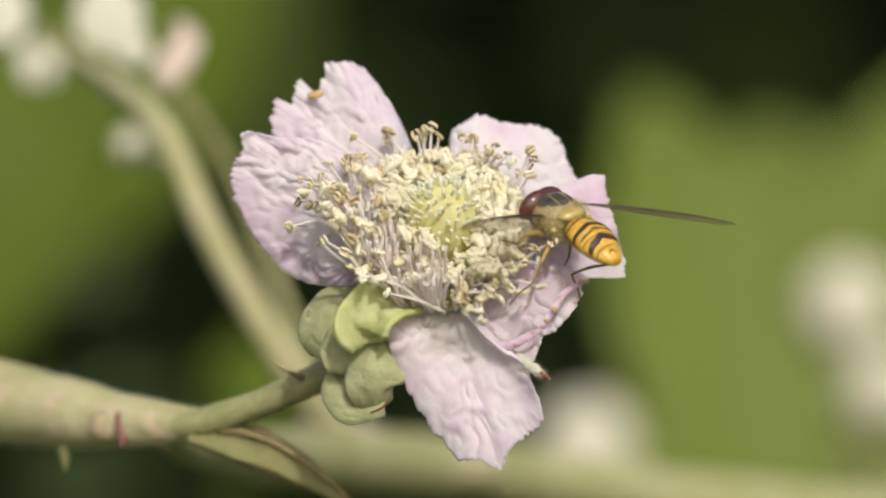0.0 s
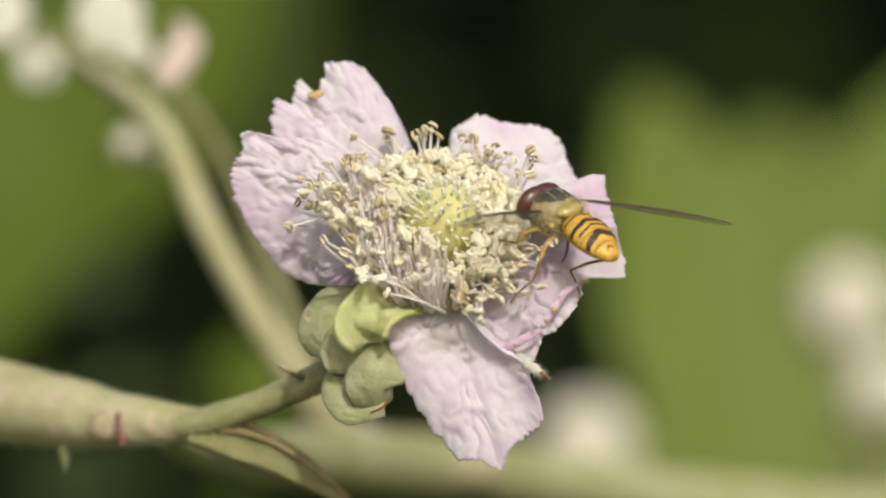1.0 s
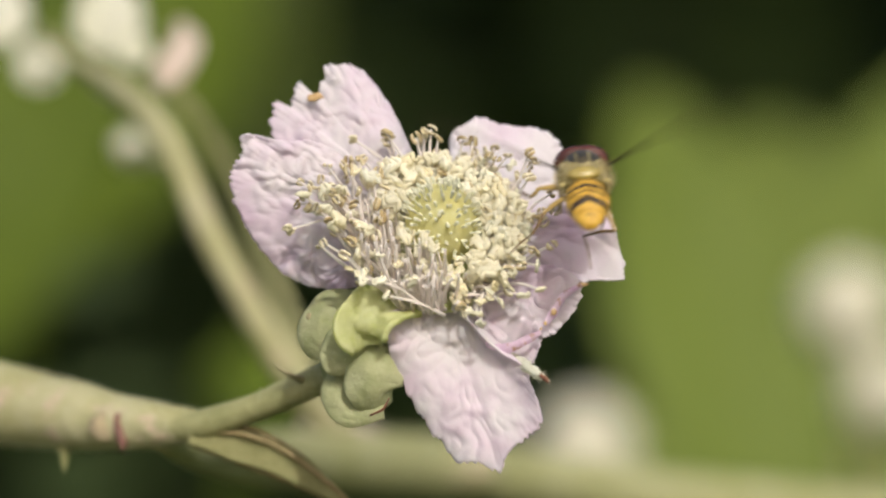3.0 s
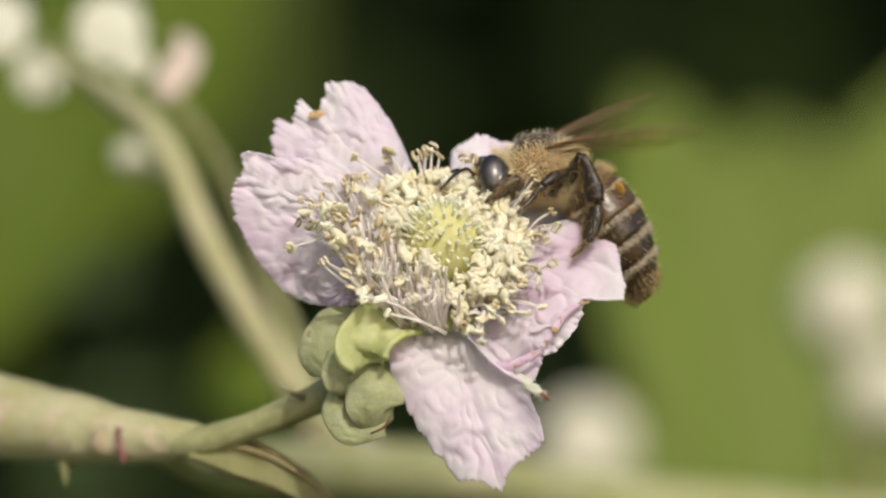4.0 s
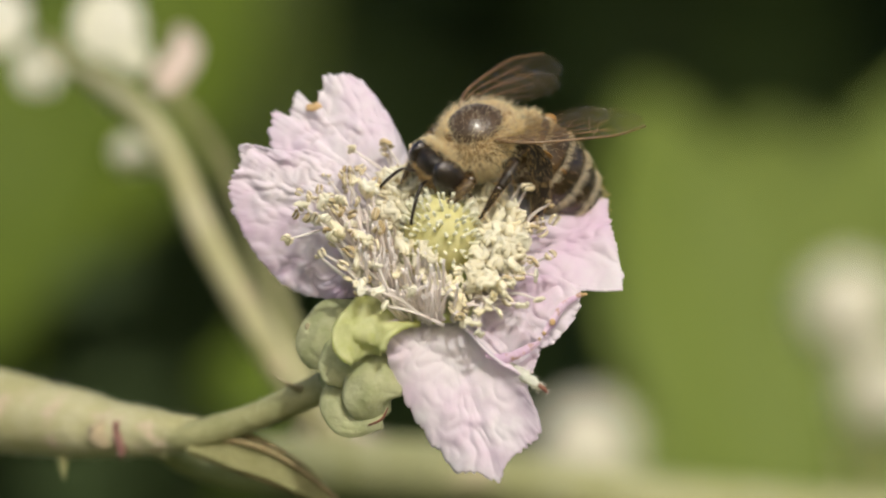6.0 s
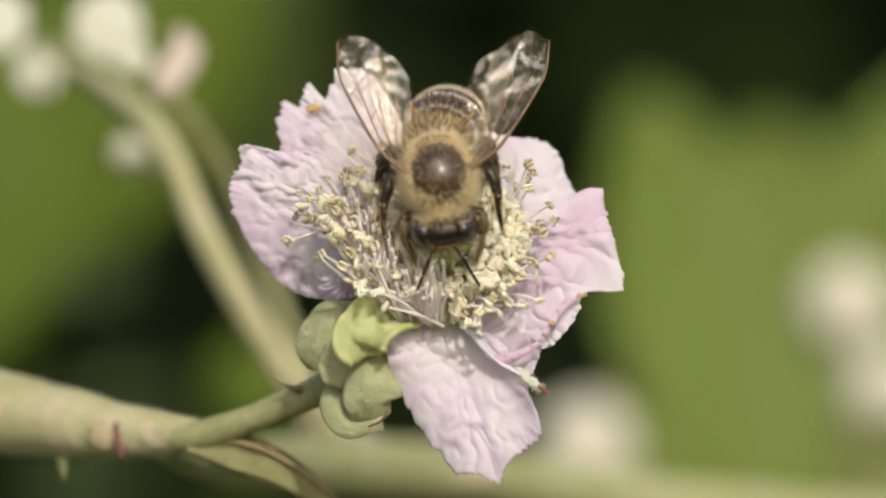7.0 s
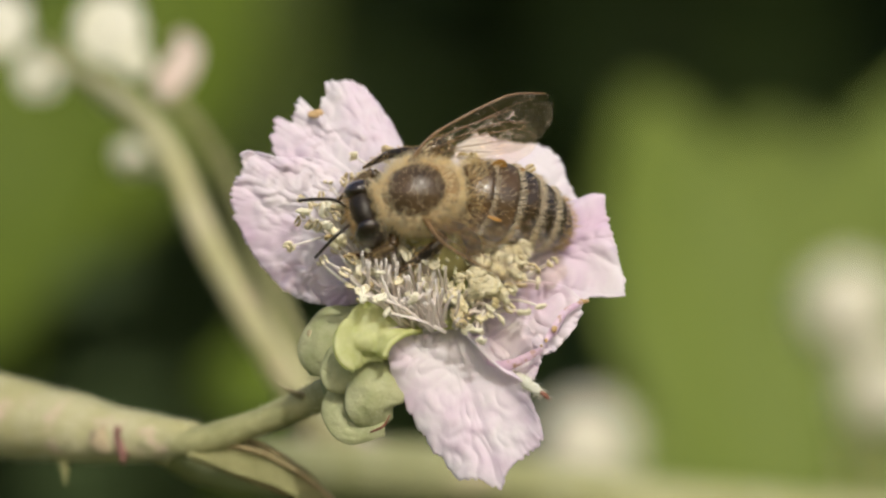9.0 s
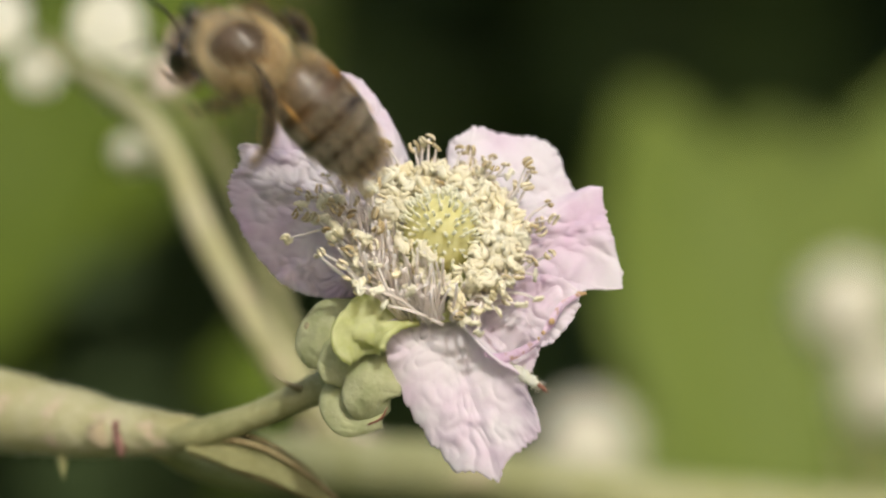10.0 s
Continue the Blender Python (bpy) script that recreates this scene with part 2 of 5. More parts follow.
def blade(points, left, right, face, face_end=None, cup=0.0, crumple=0.0, size=2.0, ragged=0.0, lip=0.0, tip=0.0, seed=0.0, nu=84, nv=64, keel=0.0):
    """A petal or leaf along a midline: half-widths to each side, the way that it faces, the rise of its rims (cup), its crumpling and its torn edge."""
    face = Vector(face)
    face_end = Vector(face_end) if face_end else face
    length = sum((spline(points, (i + 1) / 20) - spline(points, i / 20)).length for i in range(20))

    def spot(u, v):
        c = spline(points, u)
        t = (spline(points, min(1, u + 0.02)) - spline(points, max(0, u - 0.02))).normalized()
        f = face.lerp(face_end, u)
        f = (f - t * f.dot(t)).normalized()
        s = t.cross(f)
        w = level(right, u) if v > 0 else level(left, u)
        edge = noise.noise(Vector((u * length * 0.9 + seed, 7.0 * (v > 0), seed))) + 0.25 * noise.noise(Vector((u * length * 2.1, 9.0 * (v > 0), seed * 2))) + 0.25 * noise.noise(Vector((u * length * 5.3, 3.0 * (v > 0), seed * 5)))
        edge += 1.1 * (abs(noise.noise(Vector((u * length * 1.25 + seed, 5.0 * (v > 0), seed * 4)))) - 0.2)
        w *= 1 + ragged * edge * abs(v) ** 3
        q = c + s * (w * v)
        end = noise.noise(Vector((v * w * 0.55, seed * 3, 1.5))) + 0.25 * noise.noise(Vector((v * w * 1.7, seed * 3, 4.5)))
        end += 1.1 * (abs(noise.noise(Vector((v * w * 1.1, seed * 3, 8.5)))) - 0.2)
        q += t * (u ** 4) * (tip * (1 - v * v) + ragged * 2.2 * end * length * 0.25)
        q += f * (cup * w * v * v + keel * abs(v) * w - lip * u ** 3 * length)
        along, over = u * length / size, v * w / size
        p = Vector((along * 1.1 + seed, over * 1.2, seed * 0.7))
        bent = p + Vector((noise.noise(p * 0.9), noise.noise(p * 0.9 + Vector((5, 0, 0))), 0)) * 0.6
        fold = noise.noise(bent) + 0.7 * (abs(noise.noise(bent * 1.7)) - 0.25) - 0.28 * abs(noise.noise(bent * 3.3 + Vector((0, 3, 0)))) + 0.06 * noise.noise(bent * 8)
        return q + f * crumple * fold * min(1, u * 4)

    return sheet(spot, nu, nv)


def petal_shape(base, rim, near, far, curl, crumple, size, ragged, seed, ns=52, nu=190):
    """A crumpled petal that fans out from its base to an open rim, both given as x and z: its depth at the base and at the rim,
    the curl of the rim away from the viewer, the folds and the fine torn teeth of its edge."""
    b, rim = Vector((base[0], 0, base[1])), [(x, 0, z) for x, z in rim]
    total = sum((spline(rim, (i + 1) / 60) - spline(rim, i / 60)).length for i in range(60))

    def spot(u, v):
        s, w = 0.05 + 0.95 * u, 0.5 + 0.5 * v
        d = spline(rim, w) - b
        arc = w * total
        tooth = 0.8 * abs(noise.noise(Vector((arc * 0.85, seed, 1)))) - 0.3 + 0.9 * abs(noise.noise(Vector((arc * 1.9, seed, 5)))) + 0.6 * noise.noise(Vector((arc * 4.3, seed, 9)))
        tooth *= ragged * max(0.0, min(1, 7 * w, 7 * (1 - w)))
        q = b + d * (s + tooth / d.length * s ** 16)
        c = Vector((q.x, seed * 3, q.z)) / size
        c += Vector((noise.noise(c * 0.8), 0, noise.noise(c * 0.8 + Vector((7, 0, 0))))) * 0.6
        fold = 0.75 * noise.noise(c) + 1.3 * (abs(noise.noise(c * 1.6)) - 0.22) + 0.26 * (abs(noise.noise(c * 3.4)) - 0.22) + 0.05 * noise.noise(c * 8)
        fold *= 0.4 + 1.3 * max(0.0, min(1.0, 0.5 + 1.6 * noise.noise(c * 0.42 + Vector((3, 0, 1)))))
        y = near + (far - near) * s ** 1.15 + level(curl, w) * s ** 4 - crumple * fold * min(1, 2.5 * s)
        side = crumple * 0.25 * noise.noise(c * 2.1 + Vector((0, 0, 4))) * (1 - s ** 8)
        return Vector(((q.x + side) * (1 + y / 200), y, (q.z + side * 0.6) * (1 + y / 200)))
    return sheet(spot, ns, nu)


def fur_material(name, root, end):
    m, n, l, b = material(name, 0.6, 0.0, 0.3)
    c = ramp(n, l, per_island(n), [(0.0, root), (1.0, end)])
    l.new(c, b.inputs["Base Color"])
    add_translucency(m, n, l, b, c, 0.5)
    return m


def fur(seats, length, width=0.028, spread=0.35, lean=(0, 0, 0), seed=0):
    """Many fine tapering hairs. seats: places and normals."""
    rng = random.Random(seed)
    verts, faces = [], []
    lean = Vector(lean)
    for p, nrm in seats:
        way = (nrm + lean + Vector((rng.uniform(-1, 1), rng.uniform(-1, 1), rng.uniform(-1, 1))) * spread).normalized()
        side = way.orthogonal().normalized() * width * 0.5
        other = way.cross(side)
        k, ln = len(verts), length * rng.uniform(0.55, 1.2)
        bend = Vector((rng.uniform(-1, 1), rng.uniform(-1, 1), rng.uniform(-1, 1))) * 0.12 * ln + lean * 0.25 * ln
        mid, tip = p + way * ln * 0.55, p + way * ln + bend
        for a in (side, -side * 0.5 + other * 0.9, -side * 0.5 - other * 0.9):
            verts.append(tuple(p + a))
        for a in (side, -side * 0.5 + other * 0.9, -side * 0.5 - other * 0.9):
            verts.append(tuple(mid + a * 0.8))
        verts.append(tuple(tip))
        for i in range(3):
            j = (i + 1) % 3
            faces += [(k + i, k + j, k + 3 + j, k + 3 + i), (k + 3 + i, k + 3 + j, k + 6)]
    return verts, faces


def down(shape, count, length, seed):
    """Short fine hairs all over a shape."""
    rng = random.Random(seed)
    verts, faces = shape
    seats = []
    for f in rng.choices(faces, k=count):
        p = [Vector(verts[i]) for i in f[:4]]
        n = (p[1] - p[0]).cross(p[-1] - p[0])
        if n.length > 1e-6:
            a, b = rng.random(), rng.random()
            spot = p[0].lerp(p[1], a).lerp(p[-1].lerp(p[2], a), b)
            seats.append((spot, n.normalized() * rng.choice((-1, 1))))
    return fur(seats, length, 0.014, 0.5, (0, 0, 0), seed)


DOWN = fur_material("plant_down", (0.62, 0.62, 0.44), (0.90, 0.90, 0.76))


# ---- the setting: ground, hedge depth ----
def make_ground():
    def spot(u, v):
        x, y = v * 40000, (u - 0.5) * 80000
        near = math.exp(-(x * x + y * y) / 2.0e6)
        return (x, y, -900 + 25 * noise.noise(Vector((x / 300, y / 300, 0))) * near)
    ob = new("ground", mesh_of("ground", sheet(spot, 60, 60), GROUND))
    tagged(ob, "soil and short grass under the bramble hedge", "ground", kind="structure")


def leaf_shape(length, width, seed, teeth=13, nu=40, nv=20):
    """A toothed bramble leaflet along +y, folded along its midrib, with a stalk."""
    def spot(u, v):
        w = width * 0.5 * (math.sin(math.pi * min(1, u * 0.94 + 0.03)) ** 0.75) * (1.12 - 0.35 * u)
        w *= 1 + 0.10 * (((u * teeth) % 1.0) - 0.5) * abs(v) ** 6
        y = u * length + 0.05 * length * abs(v) * (1 - u)
        rib = 0.35 * math.sin((u * 9 - abs(v) * 2.2) * 2 * math.pi) * (1 - abs(v) * 0.6)
        z = 0.16 * w * abs(v) - 0.10 * length * u * u + rib * 0.35 + 1.2 * noise.noise(Vector((u * 3 + seed, v * 2, seed)))
        return (w * v, y, z)
    return sheet(spot, nu, nv)


def bramble_leaf(base, tip, width, mat, seed=0, face=(0.1, -0.75, 0.55), label="toothed green bramble leaf in sun"):
    """A leaflet from its base to its tip, turned to face that way."""
    base, tip = Vector(base), Vector(tip)
    length = (tip - base).length
    ob = thing("bramble_leaf", base, label, "leaf", "bramble leaves")
    y = (tip - base).normalized()
    z = Vector(face)
    z = (z - y * z.dot(y)).normalized()
    ob.matrix_basis = Matrix.Translation(base * 0.001) @ Matrix((y.cross(z), y, z)).transposed().to_4x4()
    part("blade", leaf_shape(length, width, seed), mat, ob, thick=0.5)
    part("midrib", tube([(0, -26, -2.0), (0, 0, -0.3), (0, length * 0.5, -0.4 - 0.025 * length), (0, length * 0.97, -0.5 - 0.1 * length)], [0.9, 0.8, 0.5, 0.2], 6, 12), mat, ob)
    return ob


def make_hedge():
    """The shaded depth of the hedge: a far wall of leaves, and an unseen overhang added to keep the sun off it."""
    rng = random.Random(5)
    base = [leaf_shape(58, 44, s) for s in range(3)]
    wall, sun_block = [], []
    for i in range(520):
        x, z = rng.uniform(-420, 420), rng.uniform(-320, 260)
        y = 700 + rng.uniform(0, 130)
        m = Matrix.Translation((x, y, z)) @ Euler((rng.uniform(0.4, 2.2), rng.uniform(-0.6, 0.6), rng.uniform(-3.1, 3.1))).to_matrix().to_4x4()
        wall.append(placed(base[i % 3], m))
    # leaves out of view overhead, added to block the sun
    for i in range(400):
        x, y = rng.uniform(-420, 420), rng.uniform(440, 800)
        z = 135 + rng.uniform(0, 110)
        m = Matrix.Translation((x, y, z)) @ Euler((rng.uniform(-0.5, 0.5), rng.uniform(-0.5, 0.5), rng.uniform(-3.1, 3.1))).to_matrix().to_4x4()
        sun_block.append(placed(base[i % 3], m))
    # more of these unseen sun-blocking leaves, to the right only
    for i in range(480):
        x, y = rng.uniform(10, 420), rng.uniform(440, 800)
        m = Matrix.Translation((x, y, 135 + rng.uniform(0, 110))) @ Euler((rng.uniform(-0.5, 0.5), rng.uniform(-0.5, 0.5), rng.uniform(-3.1, 3.1))).to_matrix().to_4x4()
        sun_block.append(placed(base[i % 3], m))
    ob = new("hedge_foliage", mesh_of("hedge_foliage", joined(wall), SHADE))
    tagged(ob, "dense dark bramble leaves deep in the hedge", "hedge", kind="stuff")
    ob = new("hedge_overhang", mesh_of("hedge_overhang", joined(sun_block), SHADE))
    tagged(ob, "unseen bramble leaves added overhead to shade the hedge", "hedge", kind="stuff")
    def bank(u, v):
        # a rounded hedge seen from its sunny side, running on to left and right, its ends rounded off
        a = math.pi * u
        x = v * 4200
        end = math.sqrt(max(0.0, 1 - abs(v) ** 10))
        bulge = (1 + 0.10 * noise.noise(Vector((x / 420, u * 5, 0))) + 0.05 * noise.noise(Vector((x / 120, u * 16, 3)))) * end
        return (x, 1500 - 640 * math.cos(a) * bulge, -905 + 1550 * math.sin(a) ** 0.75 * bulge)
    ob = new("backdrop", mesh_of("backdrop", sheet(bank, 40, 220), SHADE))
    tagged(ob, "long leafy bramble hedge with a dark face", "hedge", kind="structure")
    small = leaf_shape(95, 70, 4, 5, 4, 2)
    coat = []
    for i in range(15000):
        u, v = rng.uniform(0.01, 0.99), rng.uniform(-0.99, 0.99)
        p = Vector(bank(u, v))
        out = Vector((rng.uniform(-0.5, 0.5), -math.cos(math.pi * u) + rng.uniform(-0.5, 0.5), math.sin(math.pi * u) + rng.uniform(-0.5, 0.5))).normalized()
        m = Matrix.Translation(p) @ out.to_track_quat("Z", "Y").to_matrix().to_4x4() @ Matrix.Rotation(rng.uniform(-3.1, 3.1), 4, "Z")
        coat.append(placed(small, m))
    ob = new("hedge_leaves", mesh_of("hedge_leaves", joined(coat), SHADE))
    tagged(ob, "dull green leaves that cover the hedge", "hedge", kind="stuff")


make_ground()
make_hedge()
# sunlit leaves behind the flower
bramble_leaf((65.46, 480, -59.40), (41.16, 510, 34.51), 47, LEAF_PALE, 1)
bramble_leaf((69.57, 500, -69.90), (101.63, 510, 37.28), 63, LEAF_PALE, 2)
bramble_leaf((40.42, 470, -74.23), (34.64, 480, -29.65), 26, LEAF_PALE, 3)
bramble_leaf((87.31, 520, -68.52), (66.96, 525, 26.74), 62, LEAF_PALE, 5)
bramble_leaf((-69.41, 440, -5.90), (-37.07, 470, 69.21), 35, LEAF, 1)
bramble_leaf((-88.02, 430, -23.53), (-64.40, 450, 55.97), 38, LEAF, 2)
# added leaf whose darker colour stands in for the fade into shade
bramble_leaf((-36, 495, -8), (-27, 505, 80), 16, LEAF_HALF_SHADE, 4, label="added bramble leaf coloured darker as the fade into shade")
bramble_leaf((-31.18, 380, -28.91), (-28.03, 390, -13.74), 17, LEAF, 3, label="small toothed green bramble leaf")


# ---- the flower ----
CENTRE = Vector((-0.28, 0, -0.12))
AXIS = Vector((-0.03, -0.76, 0.65)).normalized()
RIGHT = Vector((1, 0, 0)) - AXIS * AXIS.x
RIGHT.normalize()
UP = AXIS.cross(RIGHT)
BASIS = Matrix((RIGHT, UP, AXIS)).transposed()
PETALS = {}
PETAL_LABEL = "crumpled pale pink petal with a torn edge"


def make_flower():
    o = CENTRE
    flower = thing("bramble_flower", o, "pale pink bramble flower wide open on its stalk", "flower")

    def own(points):
        return [Vector(p) - o for p in points]

    def petal(base, rim, near, far, curl, crumple, size, ragged, seed):
        shape = moved(petal_shape(base, rim, near, far, curl, crumple, size, ragged, seed), o)
        return part("petal", shape, PETAL, flower, PETAL_LABEL, thick=0.12)

    # upper, left, upper right, right, its folded lower lobe, lower
    PETALS["upper"] = petal((-0.91, 2.06), [(-1.00, 3.47), (-2.22, 6.66), (-3.31, 8.63), (-4.69, 10.13), (-6.31, 10.25), (-6.97, 8.47), (-7.94, 9.31), (-8.38, 8.03), (-9.19, 8.16), (-9.28, 6.19), (-7.00, 2.84), (-2.63, 0.66)],
                            1.0, 3.2, [0.0, 0.3, 0.4, 0.1, -0.3], 0.30, 1.2, 0.42, 1.3)
    PETALS["left"] = petal((-1.53, 0.50), [(-2.94, 3.47), (-6.69, 5.91), (-8.88, 6.09), (-10.97, 6.47), (-11.06, 5.41), (-11.66, 4.34), (-11.56, 3.16), (-11.00, 1.66), (-9.94, 0.03), (-8.72, -1.28), (-7.00, -1.97), (-5.06, -2.03), (-3.25, -1.22)],
                           0.6, 1.4, [0.0, -0.2, 0.2, 0.2, 0.3, 0.5, 0.4, 0.2], 0.34, 1.0, 0.30, 4.1)
    PETALS["upper_right"] = petal((0.50, 1.75), [(0.19, 3.31), (0.41, 5.28), (0.50, 6.41), (1.28, 7.03), (2.16, 7.31), (3.63, 6.91), (5.34, 6.75), (6.41, 6.09), (6.88, 4.72), (7.44, 3.31), (5.50, 1.28)],
                                  1.0, 4.2, [0.3, -0.1, 0.2, 0.4, 0.2], 0.20, 2.0, 0.22, 8.7)
    PETALS["right"] = petal((1.91, 0.03), [(3.00, 2.53), (6.75, 3.59), (8.75, 4.13), (9.03, 3.09), (9.41, 1.75), (9.75, 0.34), (9.97, -1.44), (8.63, -1.56), (7.88, -1.72), (6.75, -3.09), (4.56, -3.72), (2.69, -2.47)],
                            -0.2, 1.0, [0.3, 0.5, -0.2, -0.6, -1.6, -0.4], 0.34, 2.0, 0.26, 17.9)
    PETALS["right_lobe"] = petal((1.44, -1.53), [(2.69, -0.44), (6.44, -0.91), (7.66, -1.84), (7.41, -3.13), (6.31, -4.41), (5.50, -4.91), (5.06, -6.03), (4.13, -6.41), (2.44, -5.09), (1.13, -3.72)],
                                 -1.2, -1.6, [0.2, -0.4, -1.1, -0.9, 0.3], 0.38, 1.5, 0.26, 23.1)
    PETALS["lower"] = petal((0.19, -2.47), [(-3.00, -3.34), (-3.03, -4.97), (-2.50, -6.53), (-1.53, -8.47), (-0.44, -9.97), (0.88, -11.47), (2.06, -11.75), (3.22, -12.10), (3.72, -11.06), (4.84, -10.19), (5.50, -9.28), (5.03, -7.78), (4.53, -6.41), (3.16, -5.53), (2.06, -4.50)],
                            -1.2, -3.4, [0.3, 1.5, 1.6, 0.6, 0.1, -0.4, -0.1, 0.0], 0.27, 1.35, 0.34, 12.4)

    folds = (((7.60, -2.4, -1.82), (6.65, -2.9, -2.43), (5.96, -3.3, -3.41), (5.25, -3.4, -4.39), 0.17), ((5.35, -3.4, -4.39), (4.49, -3.4, -4.89), (3.41, -3.3, -5.19), (2.34, -3.1, -5.08), 0.20))
    for a, b, c, d, w in folds:
        part("petal_fold", blade(own([a, b, c, d]), [w * 0.5, w, w * 1.3, w * 0.6], [w * 0.6, w * 1.2, w, w * 0.6], face=(0.5, -0.75, 0.3), cup=-0.5, crumple=0.08, size=0.9, ragged=0.35, seed=w * 9, nu=50, nv=14), FOLD, flower, "rolled mauve petal edge with brown spots", thick=0.1)
    for c, r in (((6.05, -3.5, -3.29), 0.16), ((5.59, -3.6, -3.90), 0.10), ((5.34, -3.6, -4.20), 0.07)):
        part("blemish", egg(Vector(c) - o, (r, 0.06, r * 1.1), None, 12, 8, 0.6, 3), BLEMISH, flower, "brown withered spot on the petal")
    part("blemish", tube(own([(6.75, -1.9, -2.32), (7.25, -1.7, -1.92), (7.57, -1.5, -1.83), (8.02, -1.2, -1.80)]), [0.05, 0.12, 0.15, 0.06], 7, 12, 0.6), BLEMISH, flower, "rust-brown crease on the petal's edge")
    part("blemish", egg(Vector((-7.16, 2.6, 8.64)) - o, (0.42, 0.05, 0.20), Euler((0, -0.3, 0)).to_matrix(), 16, 10, 0.7, 3), BLEMISH, flower, "brown withered notch on the petal")
    # receptacle, its green rim and the dome of styles
    def at(x, y, z):
        return BASIS @ Vector((x, y, z))
    cup = [(0.0, -1.6), (2.0, -1.5), (3.3, -1.0), (4.0, -0.4), (3.9, 0.0), (3.2, 0.15), (2.0, 0.5), (0.0, 0.6)]
    verts = [tuple(at(r * math.cos(a), r * math.sin(a), h)) for r, h in cup for a in (2 * math.pi * k / 28 for k in range(28))]
    faces = [(i * 28 + k, i * 28 + (k + 1) % 28, (i + 1) * 28 + (k + 1) % 28, (i + 1) * 28 + k) for i in range(len(cup) - 1) for k in range(28)]
    part("receptacle", (verts, faces), SEPAL_FRESH, flower, "pale green receptacle")
    pistil = part("pistil", egg(at(0.3, 0.2, 2.2), (2.0, 2.0, 2.5), BASIS, 24, 16, 0.05, 5), DOME, flower, "yellow-green dome of pistils")
    style = mesh_of("style", joined([tube([(0, 0, -0.2), (0.03, 0, 0.2), (0.0, 0, 0.52)], [0.10, 0.085, 0.12], 6, 5), egg((0, 0, 0.54), (0.125, 0.125, 0.13), None, 8, 5)]), STYLE)
    rng = random.Random(3)
    for k in range(210):
        h = 1 - (k + 0.5) / 210 * 1.4
        a = k * 2.39996
        r = math.sqrt(max(0, 1 - h * h))
        d = (Vector((r * math.cos(a), r * math.sin(a), h)) + Vector((rng.uniform(-.11, .11), rng.uniform(-.11, .11), rng.uniform(-.1, .1)))).normalized()
        spot = at(0.3, 0.2, 2.2) + BASIS @ Vector((d.x * 1.97, d.y * 1.97, d.z * 2.45))
        way = (BASIS @ (d + Vector((rng.uniform(-.2, .2), rng.uniform(-.2, .2), 0.35)))).normalized()
        m = Matrix.Translation(spot * 0.001) @ way.to_track_quat("Z", "Y").to_matrix().to_4x4()
        part("style", style, STYLE, pistil, local=m @ Matrix.Scale(rng.uniform(0.6, 1.0), 4))

    # stamens: a filament each, with its own two-lobed anther
    closed, burst = [], []
    for k in range(4):      # plump and wrinkled, still closed
        b = 0.10 * (k - 1.5)
        lobes = [tube([(x * 0.8, -0.50, 0.02 * k), (x * 1.25 + b * 1.6, -0.17, 0.10), (x * 1.2 - b * 1.6, 0.17, 0.06 - 0.06 * k), (x * 0.7, 0.50, 0)], [0.08, 0.17, 0.165, 0.07], 8, 10, 0.5, 1.0, k + x) for x in (-0.14, 0.14)]
        closed.append(mesh_of("anther", joined(lobes), ANTHER))
    for k in range(4):      # split open: two curled valves about a dark slit
        lobes = []
        for x in (-1, 1):
            arc = [Vector((x * (0.05 + (0.13 + 0.02 * k) * math.sin(b)), -0.36 * math.cos(b), 0.08 * math.sin(b * 2 + k))) for b in (0.15, 0.9, 1.6, 2.3, 3.0)]
            lobes.append(tube(arc, [0.05, 0.13, 0.145, 0.13, 0.05], 8, 9, 0.3, 0.8, k + x))
        burst.append(mesh_of("anther", joined(lobes), ANTHER_BURST))
    tall = [(-1.45, 1.2, 6.32), (-1.00, 0.8, 6.59), (-0.63, 0.4, 6.76), (-0.22, 0.6, 6.30), (-4.94, 0.2, 6.23), (-3.07, 0.5, 6.52), (-8.37, -3, 1.20), (-7.95, -2, 2.60), (2.39, 1, 5.53), (3.83, 1, 4.81), (-7.30, -2, 2.44)]
    count = 300

    def stamen(base, mid, end, width, mesh, size, spin):
        st = part("stamen", tube([base, mid, end], [0.13 * width, 0.11 * width, 0.075 * width], 5, 8), FILAMENT, flower)
        q = (end - mid).normalized().to_track_quat("Y", "Z").to_matrix().to_4x4() @ Euler(spin).to_matrix().to_4x4()
        part("anther", mesh, mesh.materials[0], st, local=Matrix.Translation(end * 0.001) @ q @ Matrix.Scale(size, 4))

    for k in range(count):
        a = k * 2.39996 + rng.uniform(-0.2, 0.2)
        ring = k / count
        bare = max(0.0, math.cos(a - radians(222))) ** 2
        front = max(0.0, math.cos(a - radians(285))) ** 2
        if ring < 0.42:
            r0, r1, h1 = rng.uniform(2.3, 3.2), rng.uniform(2.6, 3.9), rng.uniform(1.6, 2.9)
        elif ring < 0.62:
            r0, r1, h1 = rng.uniform(3.0, 4.0), rng.uniform(3.4, 5.0), rng.uniform(2.1, 3.4)
        else:
            r0, r1, h1 = rng.uniform(3.7, 4.4), rng.uniform(4.8, 7.4), rng.uniform(2.0, 3.7)
            r1 *= 1 - 0.2 * max(0.0, math.sin(a)) ** 2
            r1 += rng.uniform(0.0, 1.6) * max(0.0, math.cos(a - radians(160))) ** 2
        if bare > 0.3 and ring > 0.15:
            # tall and upright on the side where the filaments show
            r0, r1, h1 = rng.uniform(3.3, 4.5), 4.0, rng.uniform(3.2, 4.8)
        if front > 0.3 and ring > 0.62:
            r1 = rng.uniform(5.0, 7.0)
